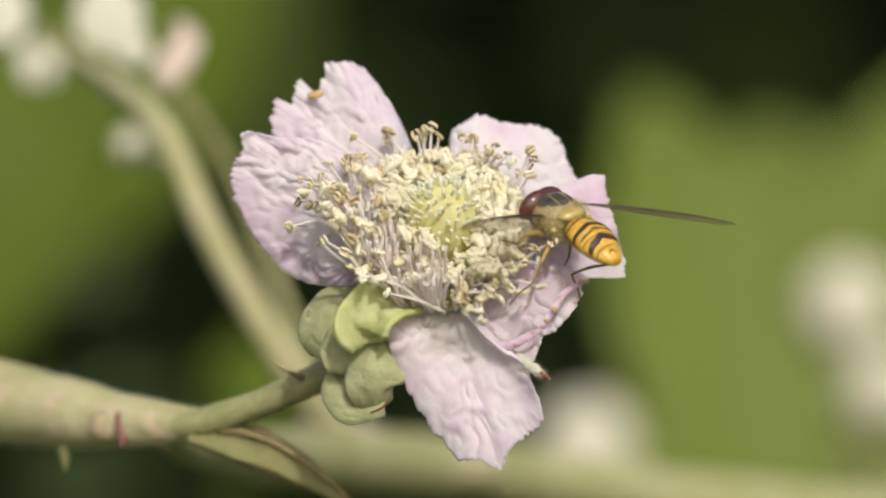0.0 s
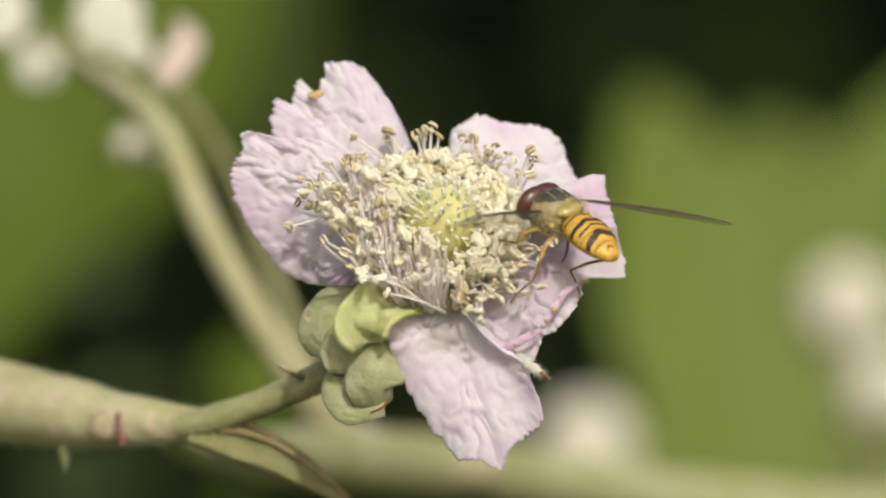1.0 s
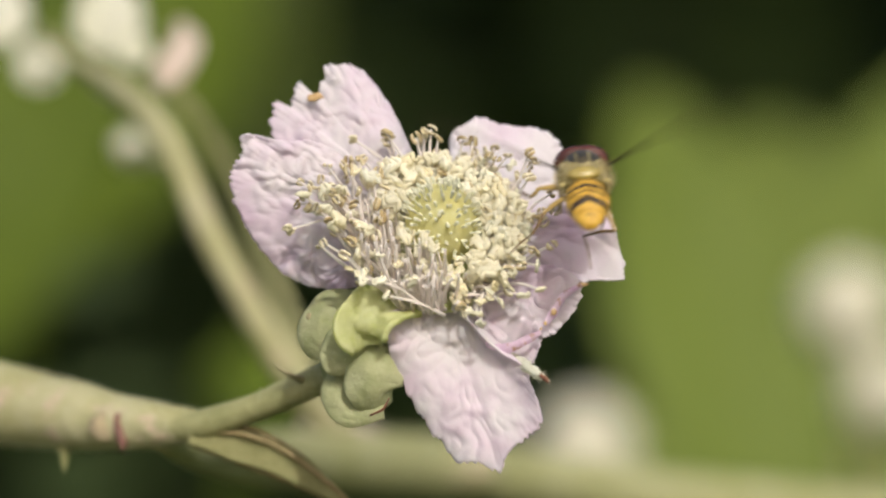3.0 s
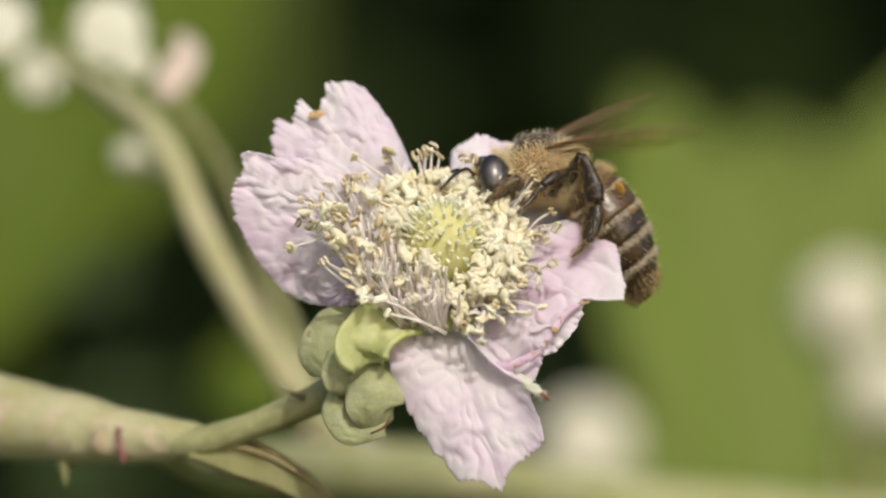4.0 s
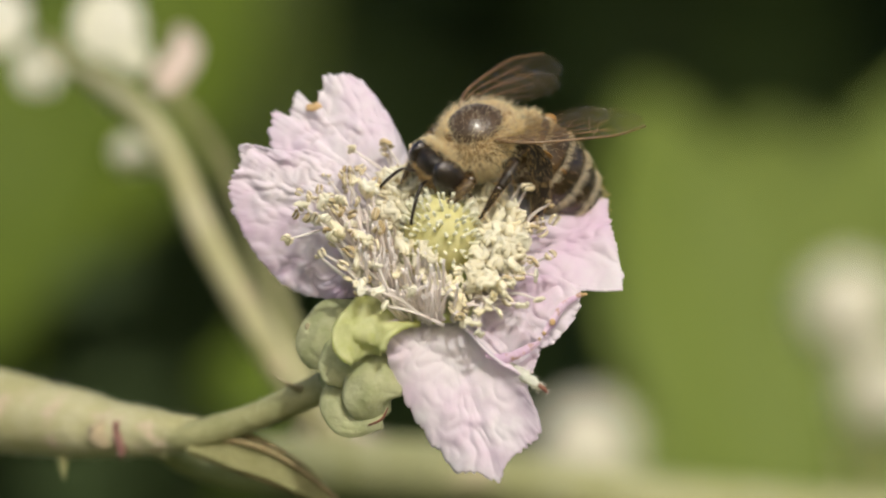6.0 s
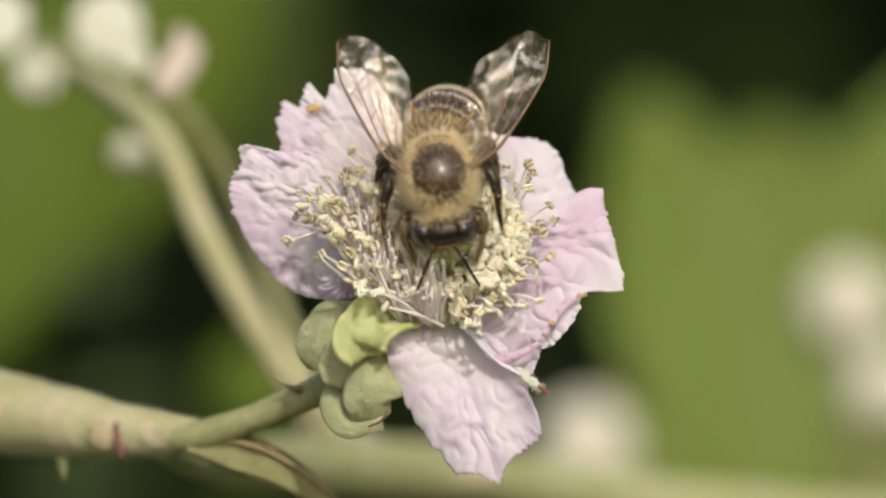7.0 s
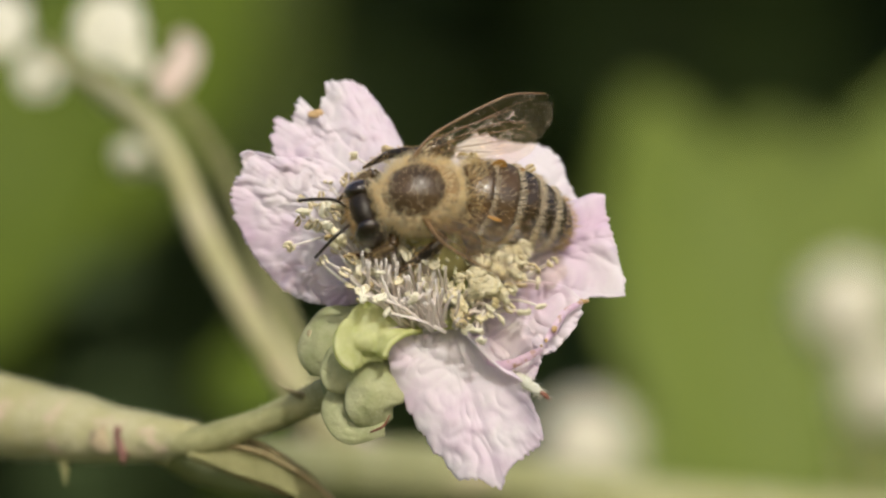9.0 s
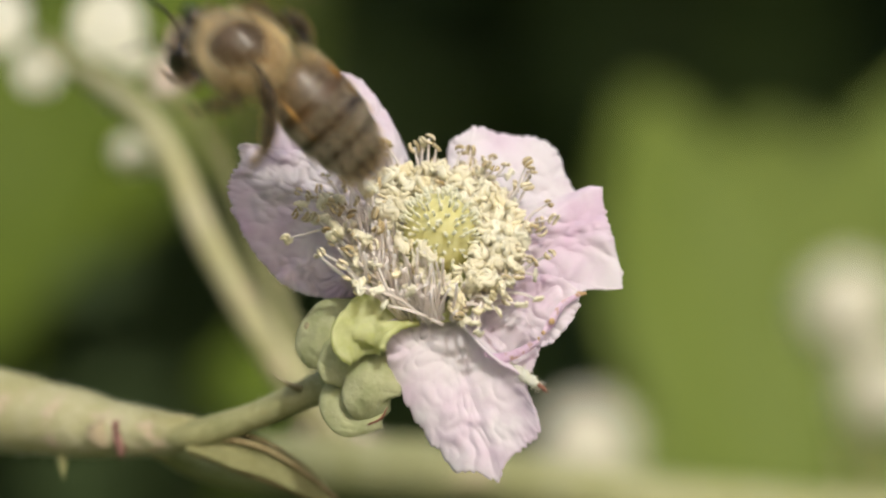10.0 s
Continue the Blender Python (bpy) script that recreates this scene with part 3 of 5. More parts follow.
        h1 *= 1 - (0.35 if ring < 0.42 else 0.55) * front
        outer = ring >= 0.62
        base = at(r0 * math.cos(a), r0 * math.sin(a), 0.05)
        turn = rng.gauss(0, 0.12)
        end = at(r1 * math.cos(a + turn), r1 * math.sin(a + turn), h1)
        if bare > 0.3 and ring > 0.15:
            end = base + at(rng.uniform(-3.2, 0.4), rng.uniform(-0.3, 2.4), h1)
        if k >= count - len(tall):
            base, end = at(rng.uniform(-1.0, 0.0), 3.9, 0.1), Vector(tall[k - count]) - o
        mid = base.lerp(end, 0.5) + at(0, 0, rng.uniform(0.2, 0.6)) + at(rng.uniform(-.25, .25), rng.uniform(-.25, .25), 0)
        spin = (rng.uniform(-1.3, 1.3), rng.uniform(-3.1, 3.1), rng.uniform(-1.2, 1.2))
        if front > 0.35 and rng.random() < 0.75:
            stamen(base, mid, end, 0.9, rng.choice(closed), rng.uniform(0.6, 0.85), spin)
        elif outer or rng.random() < 0.10 + 0.6 * bare:
            stamen(base, mid, end, 0.9, rng.choice(burst), rng.uniform(0.70, 0.98), spin)
        else:
            stamen(base, mid, end, 1.0, rng.choice(closed), rng.uniform(0.85, 1.2), spin)

    # stamens crowded between the others: plain filaments to the bare side, closed anthers elsewhere
    heads = [[tube([(x * 0.8, -0.52, 0), (x * 1.3 + b * 1.6, -0.15, 0.12), (x * 1.1 - b * 1.6, 0.18, 0.0), (x * 0.7, 0.52, 0)], [0.08, 0.18, 0.175, 0.07], 7, 8, 0.55, 1.0, b * 40 + x) for x in (-0.14, 0.14)] for b in (-0.12, 0.0, 0.12)]
    threads, crowd = [], []
    for k in range(420):
        a, far = k * 2.39996 + 1.1, rng.uniform(0.0, 1.0)
        bare = math.cos(a - radians(222))
        if bare > 0.5 and k % 5 < 2:
            continue
        r0 = 2.2 + 2.2 * far
        base = at(r0 * math.cos(a), r0 * math.sin(a), 0.05)
        r1 = (2.4 + 2.4 * far) * (1.1 if bare < 0.3 else 0.98)
        h1 = rng.uniform(1.4, 2.7) * (1.0 if math.sin(a) > -0.75 else 0.95 - 0.45 * far) + (1.9 if bare > 0.5 else 0)
        turn = rng.gauss(0, 0.09)
        end = at(r1 * math.cos(a + turn), r1 * math.sin(a + turn), h1)
        threads.append(tube([base, base.lerp(end, 0.5) + at(rng.uniform(-.2, .2), rng.uniform(-.2, .2), 0.25), end], [0.12, 0.10, 0.07], 5, 6))
        if bare > 0.1 and far > 0.12 or far > 0.93:
            continue
        q = Matrix.Translation(end) @ Euler((rng.uniform(-3, 3), rng.uniform(-3, 3), rng.uniform(-3, 3))).to_matrix().to_4x4() @ Matrix.Scale(rng.uniform(0.8, 1.15), 4)
        crowd += [placed(h, q) for h in heads[k % 3]]
    tagged(part("filament_tuft", joined(threads), FILAMENT, flower, "pale crowded filaments"), kind="stuff")
    tagged(part("cushion", joined(crowd), STAMEN_CREAM, flower, "cream cushion of crowded closed anthers"), kind="stuff")

    # reflexed sepals
    def sepal(points, left, right, mat, face, **how):
        shape = blade(own(points), left, right, face=face, nu=30, nv=24, **how)
        made = part("sepal", shape, mat, flower, "pale downy green sepal", thick=0.3)
        part("down", down(shape, 900, 0.3, int(how["seed"])), DOWN, made)
        return made

    sepal([(-1.83, -1.8, -2.9), (-3.46, -3, -3.2), (-4.30, -3.2, -4.2), (-4.2, -2.6, -5.15)], [1.1, 1.45, 1.5, 0.9], [1.1, 1.4, 1.5, 1.0], SEPAL_FRESH, (0, -0.8, 0.5), cup=0.45, crumple=0.42, size=1.5, seed=2)
    sepal([(-4.5, 0, -2.7), (-5.9, -0.8, -3.2), (-6.6, -1, -4.6), (-6.4, -0.6, -5.9)], [0.8, 1.5, 1.6, 0.9], [0.8, 1.5, 1.6, 0.9], SEPAL, (-0.2, -0.9, 0.3), cup=-0.4, crumple=0.15, size=1.3, seed=5)
    sepal([(-4.47, -1.4, -3.69), (-4.92, -1.9, -4.92), (-5.14, -1.9, -6), (-5.03, -1.2, -6.65)], [0.8, 1.5, 1.6, 0.9], [0.8, 1.5, 1.6, 0.9], SEPAL, (0, -0.9, 0.3), cup=-0.4, crumple=0.15, size=1.3, seed=7)
    sepal([(-2.91, -1.6, -5.24), (-3.58, -2.4, -6.14), (-3.83, -2.4, -7.53), (-3.47, -1.6, -8.71)], [0.8, 1.5, 1.6, 0.8], [0.8, 1.5, 1.5, 0.8], SEPAL, (0, -0.9, 0.2), cup=-0.45, crumple=0.15, size=1.3, seed=9)
    sepal([(-5.43, -0.4, -6.52), (-5.72, -0.9, -7.75), (-5.09, -1.4, -8.81), (-3.22, -1.8, -8.8)], [0.8, 1.0, 1.0, 0.3], [0.7, 0.9, 0.8, 0.3], SEPAL, (0, -0.9, 0.1), cup=-0.4, crumple=0.15, size=1.3, seed=11)
    part("sepal_tip", tube(own([(-3.95, -2.4, -8.95), (-3.25, -2.9, -8.6), (-2.89, -3.1, -7.97)]), [0.06, 0.08, 0.03], 6, 8), RED, flower, "withered red sepal tip")
    part("sepal_tip", egg(Vector((-7.35, -0.3, -3.75)) - o, (0.22, 0.22, 0.36), None, 10, 8, 0.3, 3), THORN, flower, "withered brown sepal tip")
    tip = tube(own([(3.59, -2, -5.79), (4.37, -3, -6.13), (5.02, -4, -6.59), (5.44, -4.6, -6.81)]), [0.30, 0.34, 0.27, 0.16], 9, 14, 0.6)
    hairy = part("sepal_tip", tip, WHITE, flower, "hairy white sepal tip")
    part("down", down(tip, 420, 0.34, 31), DOWN, hairy)
    red = part("sepal_tip", tube(own([(5.28, -4.8, -6.65), (5.58, -5, -6.89), (5.80, -5, -7.12)]), [0.13, 0.12, 0.02], 7, 8, 0.5), RED, flower, "withered red sepal tip")
    part("down", down(tube(own([(5.28, -4.8, -6.65), (5.58, -5, -6.89), (5.80, -5, -7.12)]), [0.13, 0.12, 0.02], 7, 8, 0.5), 60, 0.3, 32), DOWN, red)
    part("calyx", egg(Vector((-4.54, 1.6, -5.95)) - o, (2.3, 1.8, 2.5), None, 20, 14, 0.1, 2), SEPAL, flower, "downy green calyx")
    part("calyx", egg(Vector((-2.95, 1, -3.74)) - o, (2.6, 1.2, 2.0), None, 20, 14, 0.1, 2), SEPAL_FRESH, flower, "downy green calyx")
    # stalk with prickles
    part("flower_stalk", tube(own([(-4.27, 4, -6.34), (-6.2, 4.4, -6.99), (-7.82, 5, -7.66), (-10.78, 6.6, -8.94), (-14.13, 8.4, -10.06), (-16.21, 10, -10.2)]), [0.9, 0.95, 0.85, 0.80, 0.88, 0.7], 14, 24, 0.06), PEDICEL, flower, "green downy flower stalk")
    part("down", down(tube(own([(-4.27, 4, -6.34), (-6.2, 4.4, -6.99), (-7.82, 5, -7.66), (-10.78, 6.6, -8.94), (-14.13, 8.4, -10.06), (-16.21, 10, -10.2)]), [0.9, 0.95, 0.85, 0.80, 0.88, 0.7], 14, 24, 0.06), 900, 0.28, 3), DOWN, flower, "fine pale down on the stalk")
    part("prickle", tube(own([(-7.94, 4.2, -7.24), (-8.56, 3.6, -6.97), (-9.6, 3.4, -6.32)]), [0.24, 0.14, 0.02], 7, 8), THORN, flower)
    part("prickle", tube(own([(-6.36, 3.6, -7.98), (-6.04, 3.3, -8.8), (-5.94, 3.4, -9.76)]), [0.26, 0.15, 0.02], 7, 8), THORN, flower)
    return flower


def make_cane():
    o = Vector((-14.44, 8.2, -10.12))
    cane = thing("bramble_branch", o, "thick pale green bramble branch with a reddish node", "branch")

    def own(points):
        return [Vector(p) - o for p in points]
    part("stem", tube(own([(-90, 90, -900), (-82, 70, -300), (-66, 45, -60), (-55.19, 38, -6.28), (-32.75, 22, -8.29), (-26.71, 18, -9.23), (-22.25, 14.5, -9.69), (-18.85, 12, -10.04), (-14.34, 9, -10.19)]), [4.0, 3.8, 3.4, 3.0, 2.7, 2.5, 2.1, 1.6, 1.05], 18, 90, 0.05), STEM, cane)
    part("down", down(tube(own([(-32.75, 22, -8.29), (-26.71, 18, -9.23), (-22.25, 14.5, -9.69), (-18.85, 12, -10.04), (-14.34, 9, -10.19)]), [2.7, 2.5, 2.1, 1.6, 1.05], 18, 40, 0.05), 3500, 0.36, 4), DOWN, cane, "fine pale down on the branch")
    part("node_scar", egg(Vector((-18.74, 10.35, -10.55)) - o, (0.34, 0.34, 1.0), Euler((0, -0.12, 0)).to_matrix(), 16, 12, 0.5, 3), SCAR, cane, "dark reddish scar at the node")
    part("flush", egg(Vector((-19.6, 10.95, -10.2)) - o, (1.0, 0.40, 0.82), None, 18, 12, 0.4, 2), FLUSH, cane, "pinkish flush beside the node")
    part("side_shoot", tube(own([(-16.45, 11, -10.85), (-14.14, 24, -12.57), (-10.39, 52, -14.60), (0.69, 78, -16.72), (16.87, 95, -20.06), (44.37, 110, -23.11)]), [0.9, 1.4, 2.1, 2.6, 2.3, 2.0], 16, 44, 0.08), SHOOT, cane, "pale straw-coloured arching side shoot")
    part("petal", egg(Vector((-7.76, 70, -13.67)) - o, (3.2, 1.0, 1.1), None, 14, 10, 0.2, 2), BLUSH, cane, "faded pink petals")
    part("prickle", tube(own([(-22.47, 14, -11.34), (-22.4, 14, -12.17), (-22.34, 14, -13.17)]), [0.5, 0.3, 0.04], 8, 8), PEDICEL, cane)
    for a, b, c, d, w in (((-14.59, 8, -10.76), (-11.46, 7.2, -11.36), (-8.54, 7, -12.52), (-4.66, 7.2, -15.02), 1.0), ((-14.11, 8, -10.3), (-11.16, 7.6, -10.61), (-8.41, 7.8, -12.05), (-5.98, 8, -13.88), 0.55)):
        bract = part("bract", blade(own([a, b, c, d]), [0.4 * w, w, 0.9 * w, 0.15], [0.4 * w, 0.9 * w, 0.8 * w, 0.15], face=(0.1, -0.9, 0.35), cup=0.3, crumple=0.2, size=1.5, seed=3 + w, nu=24, nv=12), BRACT, cane, "pale green bract", thick=0.2)
        for k in (-1, 1):
            lift = Vector((0, -0.2, -0.85 * w * k))
            part("bract_edge", tube([p + lift * m for p, m in zip(own([a, b, c, d]), (0.4, 1, 0.9, 0.15))], [0.10, 0.15, 0.16, 0.08], 7, 16, 0.3), DRY, bract, "withered brown edge")
    return cane


def make_spray():
    """The blurred flowering spray behind."""
    o = Vector((-21.11, 53, 8.73))
    spray = thing("bramble_spray", o, "pale bramble spray with white flowers and buds", "spray")

    def own(points):
        return [Vector(p) - o for p in points]
    part("stem", tube(own([(3.29, 77.2, -16.85), (-1.02, 72.8, -16.24), (-5.94, 64, -14.40), (-9.09, 59.6, -11.52), (-11.22, 57.4, -8.01), (-16.41, 57.4, 0.85), (-19.79, 59.6, 8.15), (-23.79, 66.2, 12.02), (-27.53, 72.8, 14.32)]), [1.3, 1.3, 1.25, 1.2, 1.15, 1.05, 0.95, 0.75, 0.6], 14, 70, 0.08), STEM, spray, "pale green stem")
    part("stem", tube(own([(-5.31, 65.1, -14.45), (-7.88, 67.3, -12.28), (-10.04, 69.5, -8.38), (-12.63, 70.6, -2.07), (-15.59, 70.6, 5.12), (-17.97, 68.4, 9.48), (-19.90, 66.2, 12.10)]), [0.75, 0.65, 0.6, 0.55, 0.5, 0.5, 0.5], 12, 44, 0.08), PEDICEL, spray, "thin brown green stem")
    part("bud", egg(Vector((-24.64, 86, 8.03)) - o, (1.35, 1.3, 1.6), Euler((0, -0.7, 0)).to_matrix(), 16, 12, 0.15, 3), BUD, spray, "pale flower bud")
    part("flower_stalk", tube(own([(-19.03, 59.6, 5.72), (-21.78, 72.8, 6.93), (-24.42, 86, 7.81)]), [0.6, 0.5, 0.5], 8, 8), STEM, spray)
    part("flower_stalk", tube(own([(-22.02, 64, 9.94), (-25.96, 70.6, 12.73), (-30.49, 77.2, 16.50)]), [0.6, 0.5, 0.5], 8, 10), STEM, spray)
    rng = random.Random(8)
    for px, r in (((-25.51, 77.2, 17.71), 2.15), ((-34.6, 81.6, 18.3), 2.0), ((-31.4, 81.6, 14.4), 1.45), ((-23.09, 70.6, 14.96), 1.0)):
        for k in range(5):
            a = k * 1.2566 + r
            c = Vector(px) - o
            d = Vector((math.cos(a), -0.25, math.sin(a)))
            part("petal", blade([c, c + d * r * 0.6, c + d * r * 1.25], [r * 0.35, r * 0.85, r * 0.5], [r * 0.35, r * 0.85, r * 0.5], face=(0.0, -1, 0.2), cup=0.2, crumple=0.2, size=2, ragged=0.1, seed=k + r, nu=10, nv=8), WHITE, spray, thick=0.2)
        part("bud", egg(c + Vector((0, -0.4, 0)), (r * 0.5, r * 0.4, r * 0.5), None, 12, 8, 0.2, 3), WHITE, spray)
    part("petal", blade(own([(-21.13, 68.4, 12.20), (-19.67, 68.4, 13.88), (-18.70, 68.4, 15.35), (-19.62, 69.5, 17.05)]), [0.8, 1.5, 1.4, 0.5], [0.8, 1.2, 0.8, 0.3], face=(-0.2, -0.9, 0.1), cup=0.2, crumple=0.2, size=2, seed=4, nu=16, nv=10), BLUSH, spray, "withered pink petal", thick=0.25)
    return spray


def make_back_canes():
    """The canes that bear the leaves and buds behind."""
    for name, points, radii in (("arching", [(-70, 215, -900), (-64, 205, -400), (-62, 195, -60), (-64, 192, 40), (-70, 200, 170)], [4, 3.5, 3, 2.6, 1.6]),
                                ("trailing", [(-64, 205, -420), (-30, 200, -120), (10, 190, -66), (60, 180, -58), (140, 200, -70), (240, 230, -300), (260, 240, -900)], [3.2, 3, 2.8, 2.6, 2.6, 2.4, 2.2])):
        o = Vector(points[0])
        ob = thing("bramble_branch", o, name + " green bramble branch that bears the leaves", "branch")
        part("stem", tube([Vector(p) - o for p in points], radii, 12, 60, 0.06), STEM, ob)


def make_bud(at, size, lean):
    o = Vector(at)
    ob = thing("flower_bud", o, "round white downy bramble bud on a thin stalk", "bud", "bramble buds")
    part("bud", egg((0, 0, 0), (size, size * 0.95, size), None, 18, 14, 0.12, 2, o.x), BUD, ob)
    part("flower_stalk", tube([(0, 0.3 * size, -size * 0.7), (lean * size, size, -size * 2.4), (lean * 2 * size, size * 1.6, -size * 4.5), (lean * 3 * size, 85, -56 - o.z)], [0.9, 0.7, 0.8, 1.0], 8, 18), STEM, ob)
    for k in range(5):
        a = k * 1.2566
        p = [Vector((0.25 * size * math.cos(a), 0.25 * size * math.sin(a), -size * 0.95)), Vector((size * 0.95 * math.cos(a), size * 0.95 * math.sin(a), -size * 0.45)), Vector((size * 0.8 * math.cos(a), size * 0.8 * math.sin(a), size * 0.72))]
        part("sepal", blade(p, [0.2 * size, 0.5 * size, 0.1 * size], [0.2 * size, 0.5 * size, 0.1 * size], face=(math.cos(a), math.sin(a), 0.2), cup=-0.3, nu=10, nv=8), BUD, ob, thick=0.2)
    return ob


FLOWER = make_flower()
CANE = make_cane()
SPRAY = make_spray()
make_back_canes()
make_bud((20.80, 320, -28.36), 6.9, 0.3)
make_bud((59.30, 330, -8.61), 6.9, 0.2)
make_bud((64.27, 330, -20.62), 6.1, 0.4)




# ---- insects: x ahead, y to the left, z up, origin in the thorax ----
def cuticle(name, dark, light, rough=0.28, spec=0.6, coat=0.3, size=0.8):
    return speckled(name, dark, light, size, rough, spec, 0.03, coat=coat)


BEE_BLACK = cuticle("bee_black", (0.008, 0.006, 0.004), (0.028, 0.018, 0.010), 0.34, 0.35, 0.12)
BEE_BROWN = cuticle("bee_brown", (0.016, 0.009, 0.004), (0.055, 0.030, 0.010), 0.26, 0.5, 0.5, 1.6)
BEE_TAN = cuticle("bee_tan", (0.035, 0.022, 0.010), (0.11, 0.07, 0.03), 0.4, 0.5, 0.1)
BEE_CHESTNUT = cuticle("bee_chestnut", (0.022, 0.013, 0.005), (0.12, 0.062, 0.018), 0.30, 0.5, 0.35, 2.0)
BEE_HIDE = cuticle("bee_hide", (0.14, 0.085, 0.035), (0.30, 0.19, 0.085), 0.6, 0.3, 0.0)
BEE_PLATE = cuticle("bee_plate", (0.030, 0.018, 0.008), (0.095, 0.055, 0.022), 0.30, 0.5, 0.35, 1.6)
BEE_AMBER = cuticle("bee_amber", (0.18, 0.085, 0.014), (0.48, 0.25, 0.04), 0.4, 0.5, 0.2, 0.5)
BEE_EYE = cuticle("bee_eye", (0.008, 0.005, 0.004), (0.022, 0.012, 0.008), 0.14, 0.6, 0.5)


FUR = fur_material("bee_fur", (0.90, 0.73, 0.41), (1.0, 0.95, 0.74))
FUR_PALE = fur_material("bee_fur_pale", (0.72, 0.62, 0.44), (0.96, 0.90, 0.76))
FUR_DARK = fur_material("bee_fur_dark", (0.46, 0.31, 0.13), (0.84, 0.66, 0.37))
BEE_WING = wing_material("bee_wing_film", (0.50, 0.36, 0.18), 0.024, 0.045, 0.06)
FLY_WING = wing_material("fly_wing_film", (0.19, 0.15, 0.095), 0.20, 0.012, 0.25)
VEIN = cuticle("wing_vein", (0.09, 0.05, 0.018), (0.20, 0.115, 0.045), 0.35, 0.5, 0.2)


def seats_on(at, radii, count, keep=None, seed=0, turn=None):
    """Places and normals spread over an ellipsoid."""
    rng = random.Random(seed)
    out = []
    while len(out) < count:
        d = Vector((rng.gauss(0, 1), rng.gauss(0, 1), rng.gauss(0, 1))).normalized()
        if keep and not keep(d):
            continue
        p = Vector((d.x * radii[0], d.y * radii[1], d.z * radii[2]))
        nn = Vector((d.x / radii[0], d.y / radii[1], d.z / radii[2])).normalized()
        if turn:
            p, nn = turn @ p, turn @ nn
        out.append((Vector(at) + p, nn))
    return out


def rings_on(stations, n=24):
    """A body of rounded cross-sections: stations of x, z, half-width, half-height; closed at both ends."""
    verts, faces = [], []
    for x, z, w, h in stations:
        for j in range(n):
            a = 2 * math.pi * j / n
            verts.append((x, w * math.cos(a), z + h * math.sin(a)))
    for i in range(len(stations) - 1):
        for j in range(n):
            k = (j + 1) % n
            faces.append((i * n + j, i * n + k, (i + 1) * n + k, (i + 1) * n + j))
    faces += [tuple(reversed(range(n))), tuple((len(stations) - 1) * n + j for j in range(n))]
    return verts, faces


def wing_shape(length, width, sweep, ragged, seed, droop=0.0):
    """A wing that reaches out along +y from its root, leading edge towards +x."""
    def spot(u, v):
        lead = width * (0.05 + 0.26 * math.sin(math.pi * min(1, 0.15 + u * 0.72)) ** 0.8 * min(1, u * 5))
        trail = -width * (0.04 + 0.70 * math.sin(math.pi * 0.5 * min(1.0, (u * 1.3) ** sweep)))
        round_off = math.sqrt(max(0.0, 1 - max(0.0, (u - 0.72) / 0.285) ** 2.2))
        mid = (lead + trail) * 0.5 + 0.10 * width * max(0, u - 0.72) / 0.28
        lead, trail = mid + (lead - mid) * round_off, mid + (trail - mid) * round_off
        e = 0.5 + 0.5 * v
        x = trail + (lead - trail) * e
        if v < 0:
            x += ragged * 0.35 * noise.noise(Vector((u * 9, seed, 2))) * v * v * u
        tear = 1 + ragged * 0.16 * (noise.noise(Vector((x * 2.3 + seed, seed, 0.3))) + 0.5 * noise.noise(Vector((x * 6 + seed, seed, 3.3)))) * max(0, u - 0.7) / 0.3
        y = length * u * tear
        z = 0.006 * math.sin(v * 6 + u * 3) * width * min(1, u * 3) - droop * u * u + 0.035 * noise.noise(Vector((u * 5, v * 3, seed)))
        return (x, y, z)
    return sheet(spot, 40, 16), spot


def make_wing(name, parent, length, width, sweep, ragged, seed, film, side, root, turn, lines, vein_mat, label, droop=0.0):
    shape, spot = wing_shape(length, width, sweep, ragged, seed, droop)

    def flip(s):
        return ([(x, y * side, z) for x, y, z in s[0]], [tuple(reversed(f)) for f in s[1]] if side < 0 else s[1])
    wing = part(name, flip(shape), film, parent, label, thick=0.02, local=wing_pose(root, turn, side))
    for us, vs, r in lines:
        pts = [spot(us[0] + (us[1] - us[0]) * k / 5, vs[0] + (vs[1] - vs[0]) * k / 5) for k in range(6)]
        part("vein", flip(tube(pts, [r * 0.75, r * 0.6, r * 0.35], 5, 12)), vein_mat, wing)
    return wing


def wing_pose(root, turn, side):
    """turn: sweep back, lift and twist in degrees, alike for both sides."""
    back, lift, twist = turn
    r = Matrix.Rotation(radians(back) * side, 4, "Z") @ Matrix.Rotation(radians(lift) * side, 4, "X") @ Matrix.Rotation(radians(twist), 4, "Y")
    return Matrix.Translation(Vector(root) * 0.001) @ r


FORE_LINES = [((0, 0.98), (1.0, 0.97), 0.15), ((0, 0.75), (0.7, 0.45), 0.075), ((0.02, 0.72), (0.3, -0.2), 0.05), ((0.02, 0.5), (0.0, -0.85), 0.045),
              ((0.42, 0.55), (0.6, -0.5), 0.035), ((0.62, 0.72), (0.95, -0.1), 0.035), ((0.55, 0.9), (0.55, 0.6), 0.03), ((0.62, 0.66), (0.5, -0.6), 0.03)]
HIND_LINES = [((0, 0.95), (1.0, 0.97), 0.06), ((0.02, 0.75), (0.5, 0.1), 0.045), ((0.02, 0.6), (0.0, -0.7), 0.035)]


